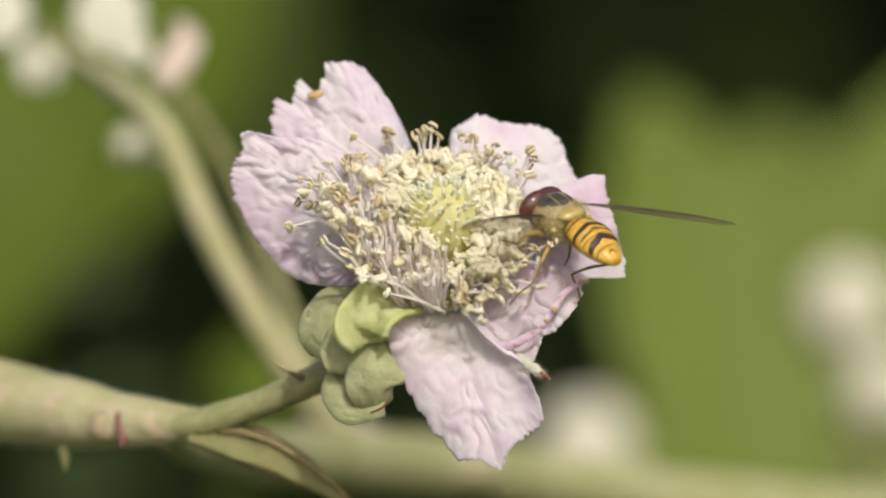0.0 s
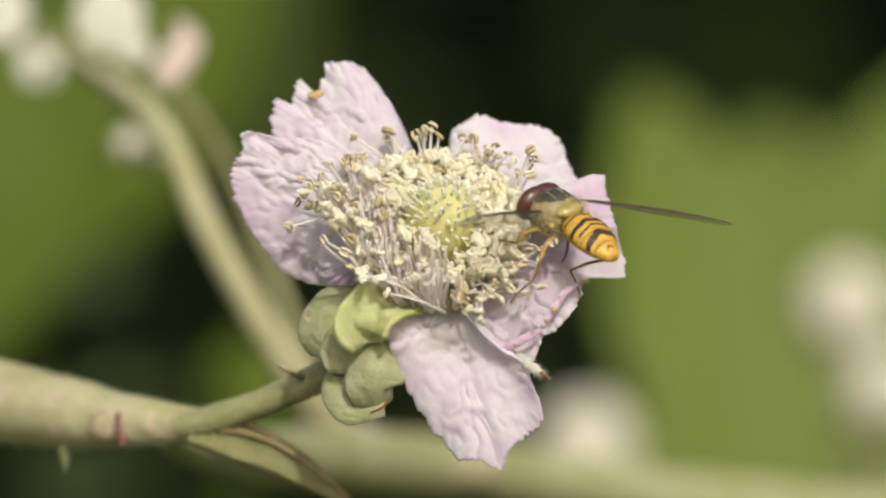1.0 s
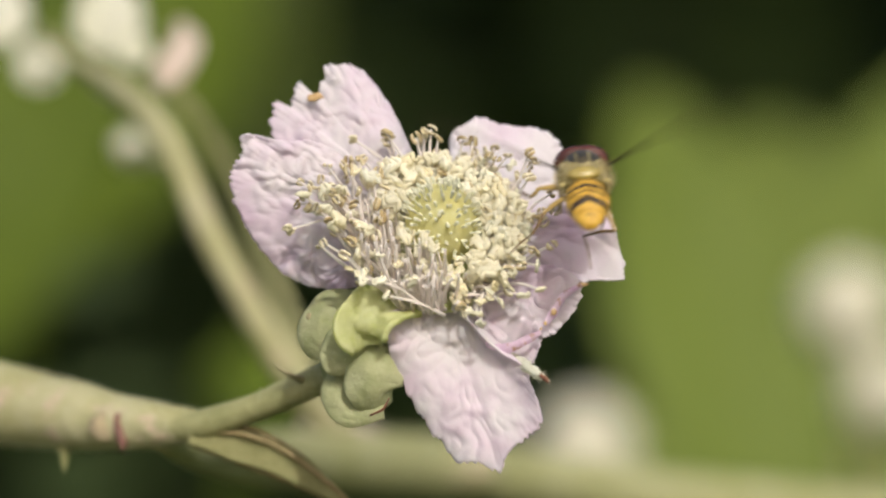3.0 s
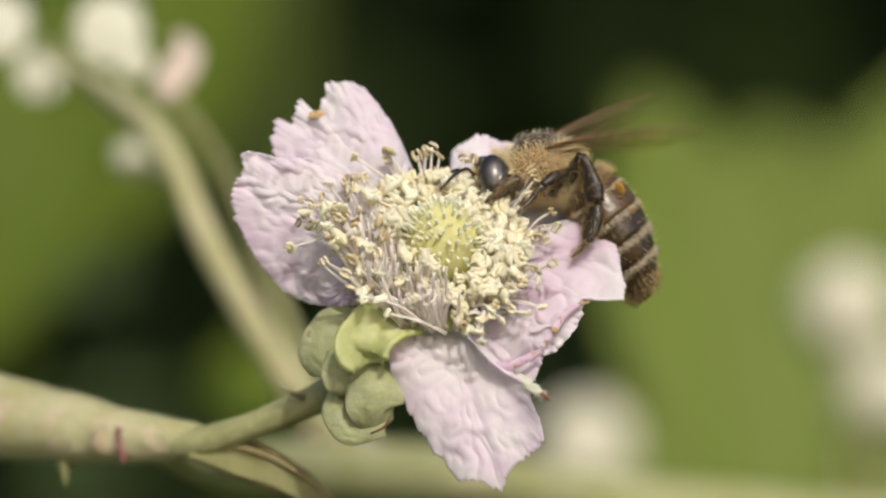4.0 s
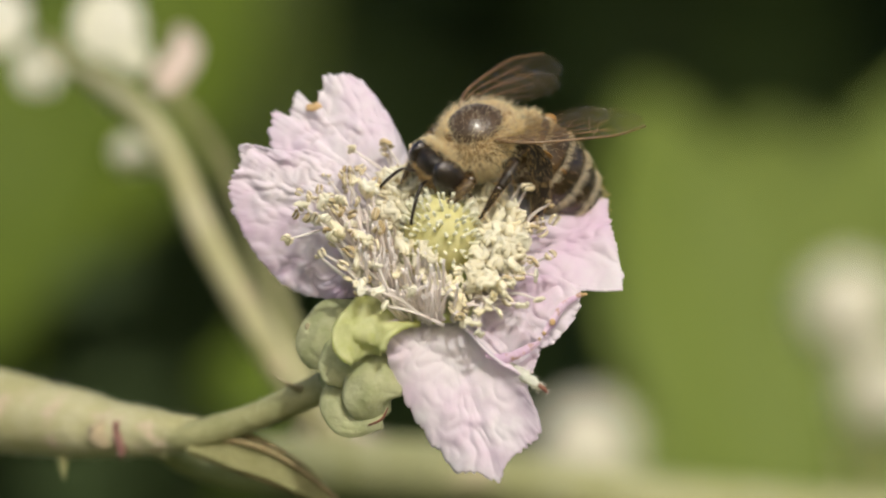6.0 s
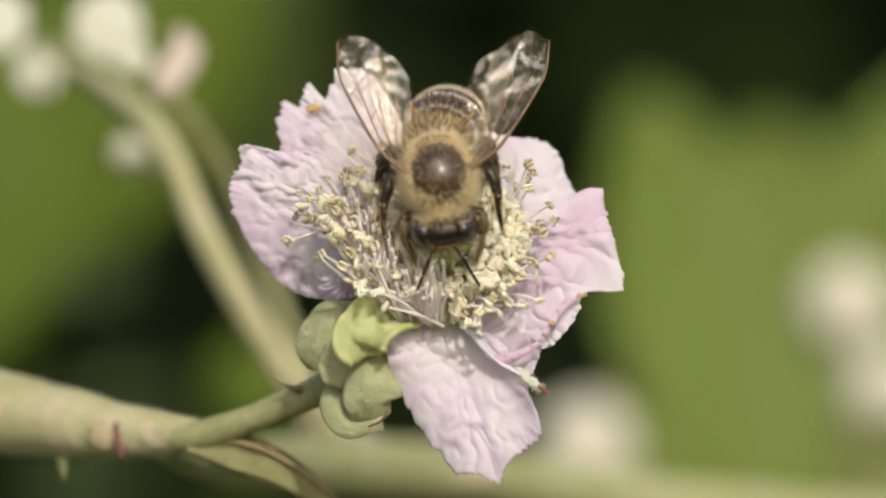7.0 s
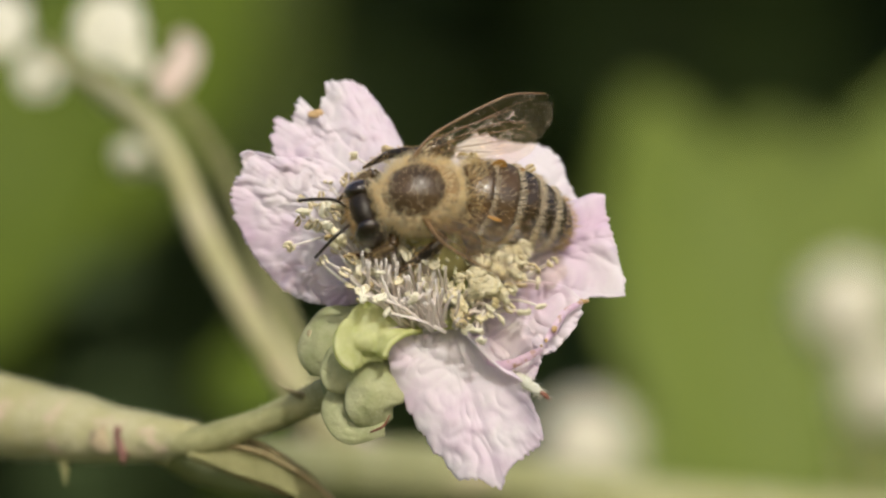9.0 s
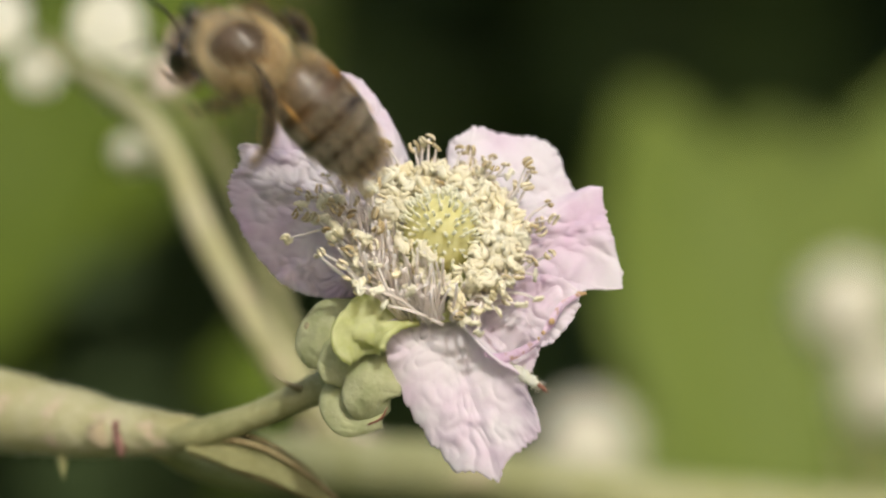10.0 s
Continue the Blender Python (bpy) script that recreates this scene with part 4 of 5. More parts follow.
def limb(parent, name, joints, radii, mats, flats=(1, 1, 1), hair=0, seed=0):
    """A leg of femur, tibia and tarsus, each a part of its own under the leg."""
    leg = new(name)
    leg.parent = parent
    leg.empty_display_size = 0.002
    leg.location = Vector(joints[0]) * 0.001
    names = ("femur", "tibia", "tarsus") if len(joints) == 4 else ("femur", "tibia", "basitarsus", "tarsus")
    o = Vector(joints[0])
    for i in range(len(joints) - 1):
        a, b = Vector(joints[i]) - o, Vector(joints[i + 1]) - o
        bow = (b - a).orthogonal().normalized() * (b - a).length * 0.05
        shape = tube([a, a.lerp(b, 0.5) + bow, b], radii[i], 9, 12, 0.08, flats[i], seed)
        ob = part(names[i], shape, mats[i], leg)
        if hair:
            rng = random.Random(seed + i)
            seats = []
            for k in range(hair):
                s = rng.random()
                d = Vector((rng.gauss(0, 1), rng.gauss(0, 1), rng.gauss(0, 1)))
                d = (d - (b - a).normalized() * d.dot((b - a).normalized())).normalized()
                seats.append((a.lerp(b, s) + bow * (1 - abs(2 * s - 1)) + d * level(radii[i], s) * 0.9, d))
            part("bristles", fur(seats, 0.26, 0.018, 0.4, (b - a).normalized() * 0.8, seed), FUR_DARK, leg)
    return leg


def make_bee():
    bee = thing("honey_bee", (0, 0, 0), "brown honey bee with furry thorax and banded abdomen", "bee")
    thorax = part("thorax", joined([egg((0, 0, 0), (2.15, 1.95, 1.85), None, 28, 18), egg((-1.45, 0, 0.75), (0.75, 1.25, 0.75), None, 20, 12)]), BEE_HIDE, bee, "furry brown thorax")
    part("back_plate", egg((0.1, 0, 0.30), (1.9, 1.74, 1.75), None, 28, 18, 0.03, 2), BEE_PLATE, thorax, "bald dark glossy back plate")
    part("scutellum", egg((-1.5, 0, 1.02), (0.5, 0.95, 0.45), None, 20, 12), BEE_AMBER, thorax, "amber scutellum")
    bald = lambda d: d.z < 0 or (d.x - 0.12) ** 2 / 0.58 + d.y ** 2 / 0.52 > 1 + 0.5 * noise.noise(d * 6)
    part("fur", fur(seats_on((0, 0, 0), (2.0, 1.8, 1.75), 7800, bald, 1), 0.80, 0.022, 0.6, (-0.1, 0, -0.15), 2), FUR, thorax, "tan fur")
    part("fur", fur(seats_on((0.1, 0, 0.30), (1.88, 1.72, 1.73), 320, lambda d: d.z > 0.1, 21), 0.5, 0.018, 0.8, (-0.3, 0, 0.1), 22), FUR_PALE, thorax, "thin tan hair over the back plate")
    part("fur", fur(seats_on((-1.45, 0, 0.75), (0.75, 1.25, 0.7), 700, lambda d: d.x < 0.3 and d.z < 0.6, 7), 0.6, 0.026, 0.8, (-0.3, 0, 0.1), 3), FUR, thorax, "tan fur")

    head = new("head")
    head.parent = bee
    head.empty_display_size = 0.002
    head.location = Vector((2.3, 0, -0.25)) * 0.001
    part("face", joined([egg((0.75, 0, -0.45), (0.85, 1.55, 1.45), None, 24, 16), egg((1.15, 0, -1.45), (0.5, 0.75, 0.6), None, 16, 10)]), BEE_BLACK, head, "black face")
    for s in (1, -1):
        part("eye", egg((0.72, 1.26 * s, -0.25), (0.92, 0.62, 1.32), Euler((0.22 * s, 0, 0)).to_matrix(), 20, 14), BEE_EYE, head, "glossy black compound eye")
        part("antenna", tube([(1.45, 0.3 * s, -0.35), (1.9, 0.7 * s, 0.3), (2.3, 0.95 * s, 0.5), (3.1, 1.3 * s, 0.2), (4.0, 1.7 * s, -0.4)], [0.09, 0.08, 0.10, 0.10, 0.08], 7, 22), BEE_BLACK, head, "black elbowed antenna")
        part("mandible", tube([(1.2, 0.45 * s, -1.6), (1.4, 0.4 * s, -2.1), (1.35, 0.08 * s, -2.4)], [0.22, 0.2, 0.08], 7, 8), BEE_TAN, head)
    part("proboscis", tube([(1.15, 0, -1.8), (1.3, 0, -2.6), (1.25, 0, -3.3)], [0.2, 0.16, 0.06], 7, 8), BEE_TAN, head, "brown proboscis")
    part("fur", fur(seats_on((0.75, 0, -0.4), (0.85, 1.5, 1.45), 1200, lambda d: abs(d.y) < 0.7 and -0.8 < d.z < 0.55, 4), 0.36, 0.024, 0.5, (0.1, 0, 0.1), 5), FUR_DARK, head, "brown fur")
    part("fur", fur(seats_on((0.3, 0, -0.2), (0.5, 1.4, 1.35), 900, lambda d: d.x < 0.1, 5), 0.5, 0.026, 0.5, (0.0, 0, 0.2), 6), FUR, head, "tan fur")

    # abdomen: overlapping rings, bent slightly down
    abdomen = new("abdomen")
    abdomen.parent = bee
    abdomen.empty_display_size = 0.002
    abdomen.location = Vector((-2.3, 0, -0.2)) * 0.001
    cuts = [0.0, 1.25, 2.75, 4.2, 5.5, 6.6, 7.7]

    def girth(s):
        s = max(0.0, min(1.0, s))
        point = math.sqrt(max(0.0, 1 - (max(0.0, s - 0.84) / 0.165) ** 2))
        return 2.34 * (math.sin(math.pi * min(1, 0.10 + 0.84 * s ** 0.86)) ** 0.55) * (1 - 0.12 * s) * point

    def sag(s):
        return -0.25 - 1.25 * s * s

    mats = [BEE_CHESTNUT, BEE_CHESTNUT, BEE_BROWN, BEE_BROWN, BEE_BROWN, BEE_BLACK]
    for i in range(6):
        a, b = cuts[i], cuts[i + 1] + (0.12 if i < 5 else 0)
        st = []
        for k in range(9):
            x = a + (b - a) * k / 8
            g = girth(x / 7.8) * (0.965 + 0.04 * k / 8) if i < 5 else girth(x / 7.8) * 0.99
            if k == 8 and i < 5:
                g *= 0.985
            st.append((-x, sag(x / 7.8), g, g * 0.90))
        part("tergite", rings_on(st, 32), mats[i], abdomen, ("dark first abdomen ring", "glossy dark brown abdomen ring", "glossy dark brown abdomen ring", "glossy dark brown abdomen ring", "glossy dark brown abdomen ring", "dark abdomen tip")[i])
    for s in (1, -1):
        for x, z, w in ((1.80, 0.66, 0.70), (3.20, 0.64, 0.38)):
            g = girth(x / 7.8)
            up = z
            y = math.sqrt(max(0, 1 - up * up)) * g * 0.94
            part("side_spot", egg((-x, y * s, sag(x / 7.8) + up * g * 0.86), (w * 0.66, 0.09, w * 0.7), Matrix.Rotation(-math.atan2(up, 0.8) * s, 3, "X"), 16, 10), BEE_AMBER, abdomen, "amber spot")

    def body_seats(count, pick, seed):
        rng = random.Random(seed)
        out = []
        while len(out) < count:
            x, a = rng.uniform(0.05, 7.5), rng.uniform(0, 2 * math.pi)
            if not pick(x, a, rng):
                continue
            g = girth(x / 7.8)
            slope = (girth((x + 0.1) / 7.8) - girth((x - 0.1) / 7.8)) / 0.2
            out.append((Vector((-x, g * math.cos(a), sag(x / 7.8) + g * 0.9 * math.sin(a))), Vector((slope, math.cos(a), math.sin(a))).normalized()))
        return out
    bands = lambda x, a, rng: any(x > c and rng.random() < math.exp(-((x - c) / w) ** 4) for c, w in ((1.35, 0.16), (2.85, 0.30), (4.3, 0.36), (5.6, 0.34)))
    part("fur_band", fur(body_seats(4200, lambda x, a, r: bands(x, a, r) or r.random() < 0.006, 11), 0.24, 0.022, 0.3, (-1.4, 0, 0), 12), FUR_PALE, abdomen, "pale bands of hair")
    part("fur", fur(body_seats(260, lambda x, a, r: math.sin(a) > 0.3 and x > 0.9, 17), 0.30, 0.016, 0.5, (-0.5, 0, 0), 18), FUR_PALE, abdomen, "thin pale hair")
    part("fur", fur(body_seats(1500, lambda x, a, r: math.sin(a) < -0.65 or x > 6.5 or x < 1.0 or r.random() < 0.025, 13), 0.42, 0.026, 0.4, (-0.7, 0, 0), 14), FUR_DARK, abdomen, "brown fur")
    part("fur", fur(body_seats(900, lambda x, a, r: x < 0.7 + 0.3 * r.random(), 15), 0.5, 0.02, 0.4, (-0.3, 0, 0.2), 16), FUR, abdomen, "tan fur")

    wings = []
    for s in (1, -1):
        word = "clear brownish wing with a torn tip"
        wings.append(make_wing("forewing", bee, 8.6, 3.0, 1.35, 0.55, 3 + s, BEE_WING, s, (0.2, 1.55 * s, 1.05), (-35, 25, 0), FORE_LINES, VEIN, word, 0.4))
        wings.append(make_wing("hindwing", bee, 6.4, 2.3, 1.2, 0.3, 9 + s, BEE_WING, s, (-0.6, 1.5 * s, 0.85), (-50, 22, 0), HIND_LINES, VEIN, "clear brownish hindwing", 0.3))
    legs = []
    B, K = BEE_BLACK, BEE_BROWN
    for s in (1, -1):
        legs.append(limb(bee, "front_leg", [(1.3, 0.9 * s, -1.2), (2.0, 2.2 * s, -0.7), (2.9, 2.1 * s, -1.5), (4.0, 1.6 * s, -2.5)], [[0.30, 0.36, 0.26], [0.24, 0.30, 0.22], [0.20, 0.15, 0.08]], [K, BEE_TAN, BEE_TAN], (1, 1, 1), 130, 20 + s))
        legs.append(limb(bee, "middle_leg", [(-0.3, 1.2 * s, -1.4), (-0.7, 2.6 * s, -0.2), (0.7, 3.1 * s, -1.0), (2.1, 3.2 * s, -2.6)], [[0.30, 0.38, 0.28], [0.25, 0.36, 0.26], [0.26, 0.18, 0.08]], [B, B, K], (1, 1, 1), 130, 30 + s))
        legs.append(limb(bee, "hind_leg", [(-1.0, 1.0 * s, -1.2), (-1.6, 2.5 * s, 0.8), (-2.45, 2.9 * s, -1.85), (-1.95, 3.1 * s, -4.0), (-1.1, 3.1 * s, -4.9)], [[0.32, 0.42, 0.28], [0.26, 0.50, 0.66, 0.56], [0.32, 0.58, 0.54, 0.32], [0.18, 0.14, 0.08]], [B, B, B, K], (0.75, 0.6, 0.55, 1), 240, 40 + s))
    return bee, head, abdomen, wings, legs


FLY_BRONZE = cuticle("fly_bronze", (0.17, 0.135, 0.05), (0.37, 0.30, 0.13), 0.25, 0.6, 0.4, 0.7)
FLY_DARK = cuticle("fly_dark", (0.016, 0.009, 0.005), (0.055, 0.028, 0.010), 0.35, 0.5, 0.1)
FLY_AMBER = cuticle("fly_amber", (0.46, 0.245, 0.018), (0.68, 0.42, 0.06), 0.40, 0.5, 0.15, 0.6)
FLY_CREAM = cuticle("fly_cream", (0.44, 0.35, 0.13), (0.62, 0.52, 0.25), 0.5, 0.4, 0.1)
FLY_PANEL = cuticle("fly_panel", (0.030, 0.024, 0.012), (0.085, 0.065, 0.028), 0.22, 0.6, 0.5)
FLY_SCUTE = cuticle("fly_scute", (0.27, 0.20, 0.045), (0.44, 0.345, 0.10), 0.25, 0.6, 0.5)
FLY_EYE = cuticle("fly_eye", (0.055, 0.014, 0.008), (0.11, 0.03, 0.016), 0.18, 0.5, 0.4)
FLY_LEG = cuticle("fly_leg", (0.32, 0.205, 0.055), (0.48, 0.34, 0.12), 0.4, 0.5, 0.1)
FLY_SHIN = cuticle("fly_shin", (0.13, 0.07, 0.022), (0.25, 0.15, 0.05), 0.4, 0.5, 0.1)
FLY_FUR = fur_material("fly_fur", (0.66, 0.56, 0.30), (0.95, 0.88, 0.64))


def make_hoverfly():
    fly = thing("hoverfly", (0, 0, 0), "slender hoverfly with black bands on an orange abdomen", "hoverfly")
    thorax = part("thorax", egg((0, 0, 0), (1.55, 1.45, 1.22), None, 24, 16), FLY_BRONZE, fly, "shiny bronze thorax")
    part("scutellum", egg((-1.08, 0, 0.62), (0.56, 0.90, 0.38), None, 18, 12), FLY_SCUTE, fly, "glossy amber scutellum")
    for s in (1, -1):
        part("thorax_stripe", tube([(1.0, 0.26 * s, 0.98), (0.2, 0.34 * s, 1.24), (-0.6, 0.36 * s, 1.12)], [0.03, 0.06, 0.03], 7, 12), FLY_BRONZE, thorax, "pale dusty stripe")
        part("thorax_side", egg((-0.2, 0.95 * s, -0.1), (0.95, 0.5, 0.75), None, 16, 10), FLY_BRONZE, fly, "dusty yellow thorax side")
        part("fur", fur(seats_on((-0.4, 0.95 * s, 0.0), (0.9, 0.52, 0.8), 300, lambda d: d.y * s > -0.2, 9), 0.34, 0.020, 0.7, (-0.5, 0, 0.2), 10), FLY_FUR, thorax, "pale golden hair")
    part("thorax_panel", egg((0.14, 0, 0.33), (1.3, 1.2, 0.97), None, 26, 18, 0.04, 3), FLY_PANEL, thorax, "dark shiny thorax back")
    part("fur", fur(seats_on((-0.1, 0, -0.05), (1.5, 1.42, 1.2), 900, lambda d: d.z < -0.1, 3), 0.42, 0.018, 0.6, (-0.3, 0, 0.1), 4), FLY_FUR, thorax, "fine golden hair")
    head = part("head", egg((1.35, 0, -0.1), (0.55, 0.75, 0.85), None, 20, 14), FLY_CREAM, fly, "yellow face")
    for s in (1, -1):
        part("eye", egg((1.46, 0.24 * s, 0.0), (0.70, 1.30, 1.12), Euler((0.15 * s, 0, 0)).to_matrix(), 24, 16), FLY_EYE, head, "glossy dark red compound eye")
        part("antenna", tube([(2.0, 0.16 * s, 0.1), (2.2, 0.22 * s, 0.2), (2.4, 0.3 * s, 0.1)], [0.07, 0.12, 0.08], 7, 8), FLY_LEG, head)

    def girth(x):
        s = x / 5.2
        return 1.10 * (math.sin(math.pi * min(1, 0.17 + 0.80 * s)) ** 0.5) * (0.92 + 0.16 * math.sin(math.pi * s))

    abdomen = new("abdomen")
    abdomen.parent = fly
    abdomen.empty_display_size = 0.002
    abdomen.location, abdomen.scale = Vector((-1.3, 0, 0.05)) * 0.001, (0.71, 1, 1)
    cuts = [0, 0.6, 1.8, 3.0, 4.15, 5.2]
    for i in range(5):
        st = []
        for k in range(7):
            x = cuts[i] + (cuts[i + 1] - cuts[i]) * k / 6
            g = girth(x) * (1.0 if k < 6 else 0.985)
            st.append((-x, -0.05 * x - 0.02 * x * x, g, g * 0.62))
        part("tergite", rings_on(st, 28), FLY_AMBER, abdomen, "orange abdomen ring")

    def band(x, wide, span, bow):
        """A dark stripe across the back."""
        def spot(u, v):
            a = math.pi * (0.5 + span * (u - 0.5))
            xx = x + wide * v * (0.55 + 0.45 * math.sin(a)) + bow * (1 - math.sin(a)) - 0.22 * math.exp(-((a - math.pi / 2) * 4) ** 2)
            xx = max(0.02, min(5.15, xx))
            g = girth(xx) * 1.012
            return (-xx, g * math.cos(a), -0.05 * xx - 0.02 * xx * xx + g * 0.62 * math.sin(a))
        return sheet(spot, 24, 4)
    for x, wide, span, bow in ((0.2, 0.24, 1.0, 0.0), (0.85, 0.07, 0.80, 0.12), (1.95, 0.22, 0.98, 0.16), (2.65, 0.08, 0.66, 0.12), (3.5, 0.26, 0.96, 0.30), (4.75, 0.06, 0.22, 0.0)):
        part("dark_band", band(x, wide, span, bow), FLY_DARK, abdomen, "black band", thick=0.03)
    wings = []
    lines = [((0, 0.99), (1.0, 0.98), 0.09), ((0, 0.93), (0.72, 0.72), 0.05), ((0.3, 0.995), (-0.97, -0.9), 0.03), ((0.05, 0.95), (0.5, 0.3), 0.03), ((0.05, 0.8), (0.25, -0.25), 0.03), ((0.05, 0.6), (0.05, -0.7), 0.028), ((0.45, 0.55), (0.5, -0.1), 0.025)]
    for s in (1, -1):
        wings.append(make_wing("wing", fly, 8.8, 2.05, 0.95, 0.0, 5, FLY_WING, s, (-0.25, 1.1 * s, 0.55), (-5, 8, -20), lines, FLY_DARK, "clear smoky wing", 0.3))
        part("haltere", tube([(-0.9, 0.9 * s, 0.1), (-1.2, 1.35 * s, 0.05)], [0.05, 0.16], 7, 6), FLY_CREAM, fly, "pale knobbed haltere")
    legs = []
    for s in (1, -1):
        L = FLY_LEG
        legs.append(limb(fly, "front_leg", [(0.8, 0.7 * s, -0.7), (1.5, 1.25 * s, -1.3), (1.5, 1.3 * s, -2.4), (2.1, 1.4 * s, -3.2)], [[0.16, 0.17, 0.11], [0.10, 0.11, 0.08], [0.08, 0.07, 0.04]], [L, L, L], seed=50 + s))
        middle = [(-0.43, 2.69, -0.02), (-0.21, 3.07, -0.54), (0.85, 3.41, -0.58)] if s > 0 else [(0.7, -1.3, -1.4), (0.3, -1.0, -2.6), (0.6, -0.8, -3.6)]
        hind = [(-1.78, 2.64, -1.15), (-1.90, 3.38, -2.16), (-1.42, 4.61, -3.22)] if s > 0 else [(-2.60, -1.29, -2.30), (-1.48, 0.34, -2.83), (-2.14, 0.18, -4.51)]
        legs.append(limb(fly, "middle_leg", [(0.0, 0.8 * s, -0.8)] + middle, [[0.16, 0.17, 0.11], [0.10, 0.11, 0.08], [0.07, 0.06, 0.03]], [L, L, FLY_SHIN], seed=60 + s))
        legs.append(limb(fly, "hind_leg", [(-0.8, 0.7 * s, -0.7)] + hind, [[0.12, 0.14, 0.09], [0.08, 0.09, 0.06], [0.06, 0.05, 0.03]], [L, FLY_SHIN, FLY_SHIN], seed=70 + s))
    return fly, abdomen, wings, legs


BEE, BEE_HEAD, BEE_ABDOMEN, BEE_WINGS, BEE_LEGS = make_bee()
FLY, FLY_ABDOMEN, FLY_WINGS, FLY_LEGS = make_hoverfly()


# ---- what moves ----
def facing(x, y, z, bearing, toward, roll):
    """The pose of an insect at x, y, z millimetres. bearing: the way that it heads in the x-z plane, 0 to +x, 90 up; toward: how far it
    heads towards -y; roll: about its own length, 0 with its back towards -y."""
    b, w = radians(bearing), radians(toward)
    ahead = Vector((math.cos(b) * math.cos(w), -math.sin(w), math.sin(b) * math.cos(w)))
    up = Vector((0, -1, 0))
    up = (up - ahead * up.dot(ahead)).normalized()
    up = Matrix.Rotation(radians(roll), 3, ahead) @ up
    m = Matrix((ahead, up.cross(ahead), up)).transposed().to_4x4()
    return Matrix.Translation(Vector((x, y, z)) * 0.001) @ m


def shifted(ob, rows, share):
    home = ob.location.copy()
    walk(ob, [(t, Matrix.Translation(home + Vector((x * share, 0, z * share)) * 0.001)) for t, x, z in rows])


SWAY = [(0, 0, 0), (0.5, 0.06, -0.09), (1.0, 0, 0), (1.5, 0, 0.05), (2.0, 0, 0), (2.5, 0, -0.06), (2.7, 0, -0.1), (3.3, -0.1, -0.2), (3.6, -0.15, -0.3), (3.8, -0.12, -0.44),
        (4.0, 0.03, -1.12), (4.2, -0.05, -0.85), (4.5, -0.1, -0.75), (4.8, -0.15, -0.6), (5.0, -0.19, -0.53), (5.2, -0.12, -0.68), (5.5, -0.12, -0.66), (6.2, -0.1, -0.7), (7.0, -0.1, -0.75), (7.5, -0.11, -0.75),
        (8.0, -0.05, -0.84), (8.5, 0, -0.89), (9.0, 0, -1.06), (9.5, 0.03, -1.08), (9.7, 0, -1.0), (9.85, -0.08, -0.8), (10.0, -0.14, -0.65)]

FLY_ROWS = [
    (0, 6.32, -2.5, 1.74, 149.01, -45.4, 48), (0.5, 6.29, -2.5, 1.81, 149.01, -45.4, 48), (1, 6.19, -2.5, 1.96, 148.79, -45.4, 48),
    (1.5, 6.19, -2.5, 2.05, 140.03, -45.4, 44), (1.7, 6.48, -2.5, 2.44, 116.2, -48, 18), (1.9, 6.73, -2.5, 2.5, 102.93, -50, -2),
    (2.1, 6.67, -2.5, 2.56, 98.97, -52, 0), (2.5, 6.6, -2.5, 2.68, 97.63, -52, 0), (2.7, 6.6, -2.5, 2.68, 97.63, -52, 0),
    (3, 7.57, -5, 3.95, 94.76, -64.68, 0), (3.2, 11.97, -9, 4.16, 97.13, -55.07, 0), (3.4, 20.78, -18, -4.57, 82.87, -55.07, 0),
    (3.55, 26.32, -14, -11.64, 75.96, -54.15, 0), (3.8, 20.55, -15, -21.62, 82.41, -57.49, 0), (4.3, -8.28, -15, -21.62, 86.19, -57.73, 0),
    (4.5, -15.33, -18, -15.58, 82.41, -57.49, 0), (4.6, -13.91, -18, -11.36, 82.65, -56.29, 0), (4.7, -11.47, -18, -6.06, 79.7, -56.23, 0),
    (4.8, -6.96, -18, -3.36, 67.23, -51.4, 0), (4.9, -7.16, -18, -0.83, 71.12, -54.43, 0), (4.97, 4.36, -28, 9.47, 79.94, -47.87, 0),
    (5, 4.18, -28, 6.73, 80.29, -47.65, 0), (5.03, 3.65, -28, 4.55, 83.66, -49.97, 0), (5.1, 0.78, -18, 2.31, 108.58, -63.52, 0),
    (5.2, -3.84, -16, 4.67, 97.13, -53.04, 0), (5.3, 2.16, -18, -3.35, 106.57, -51.5, 0), (5.4, 5.28, -18, 5.14, 106.83, -53.06, 0),
    (5.46, 7.4, -16, 6.9, 120.96, -11.48, 0), (5.5, 11.2, -16, 1.3, 120.96, -11.48, 0), (5.54, 15.4, -16, -4.2, 121.81, -11.48, 0),
    (5.6, 12.62, -16, -0.89, 129.52, -22.97, 0), (5.7, 15.67, -16, -3.85, 134.01, -29.66, 0), (5.85, 25.08, -16, -7.07, 127.87, -35.93, 0),
    (6.2, 37.03, -10, -11.89, 126.87, -44.75, 0), (10, 37.03, -10, -11.89, 126.87, -44.75, 0),
]
FLY_LEFT = [
    (0, -0.29, 0.88, 0.36), (0.5, -0.29, 0.88, 0.36), (1, -0.30, 0.88, 0.36), (1.5, -0.34, 0.89, 0.31), (1.7, -0.5, 0.74, 0.45),
    (1.9, -0.37, 0.79, 0.48), (2.1, -0.32, 0.83, 0.46), (2.5, -0.28, 0.85, 0.45), (2.7, -0.28, 0.85, 0.45),
]
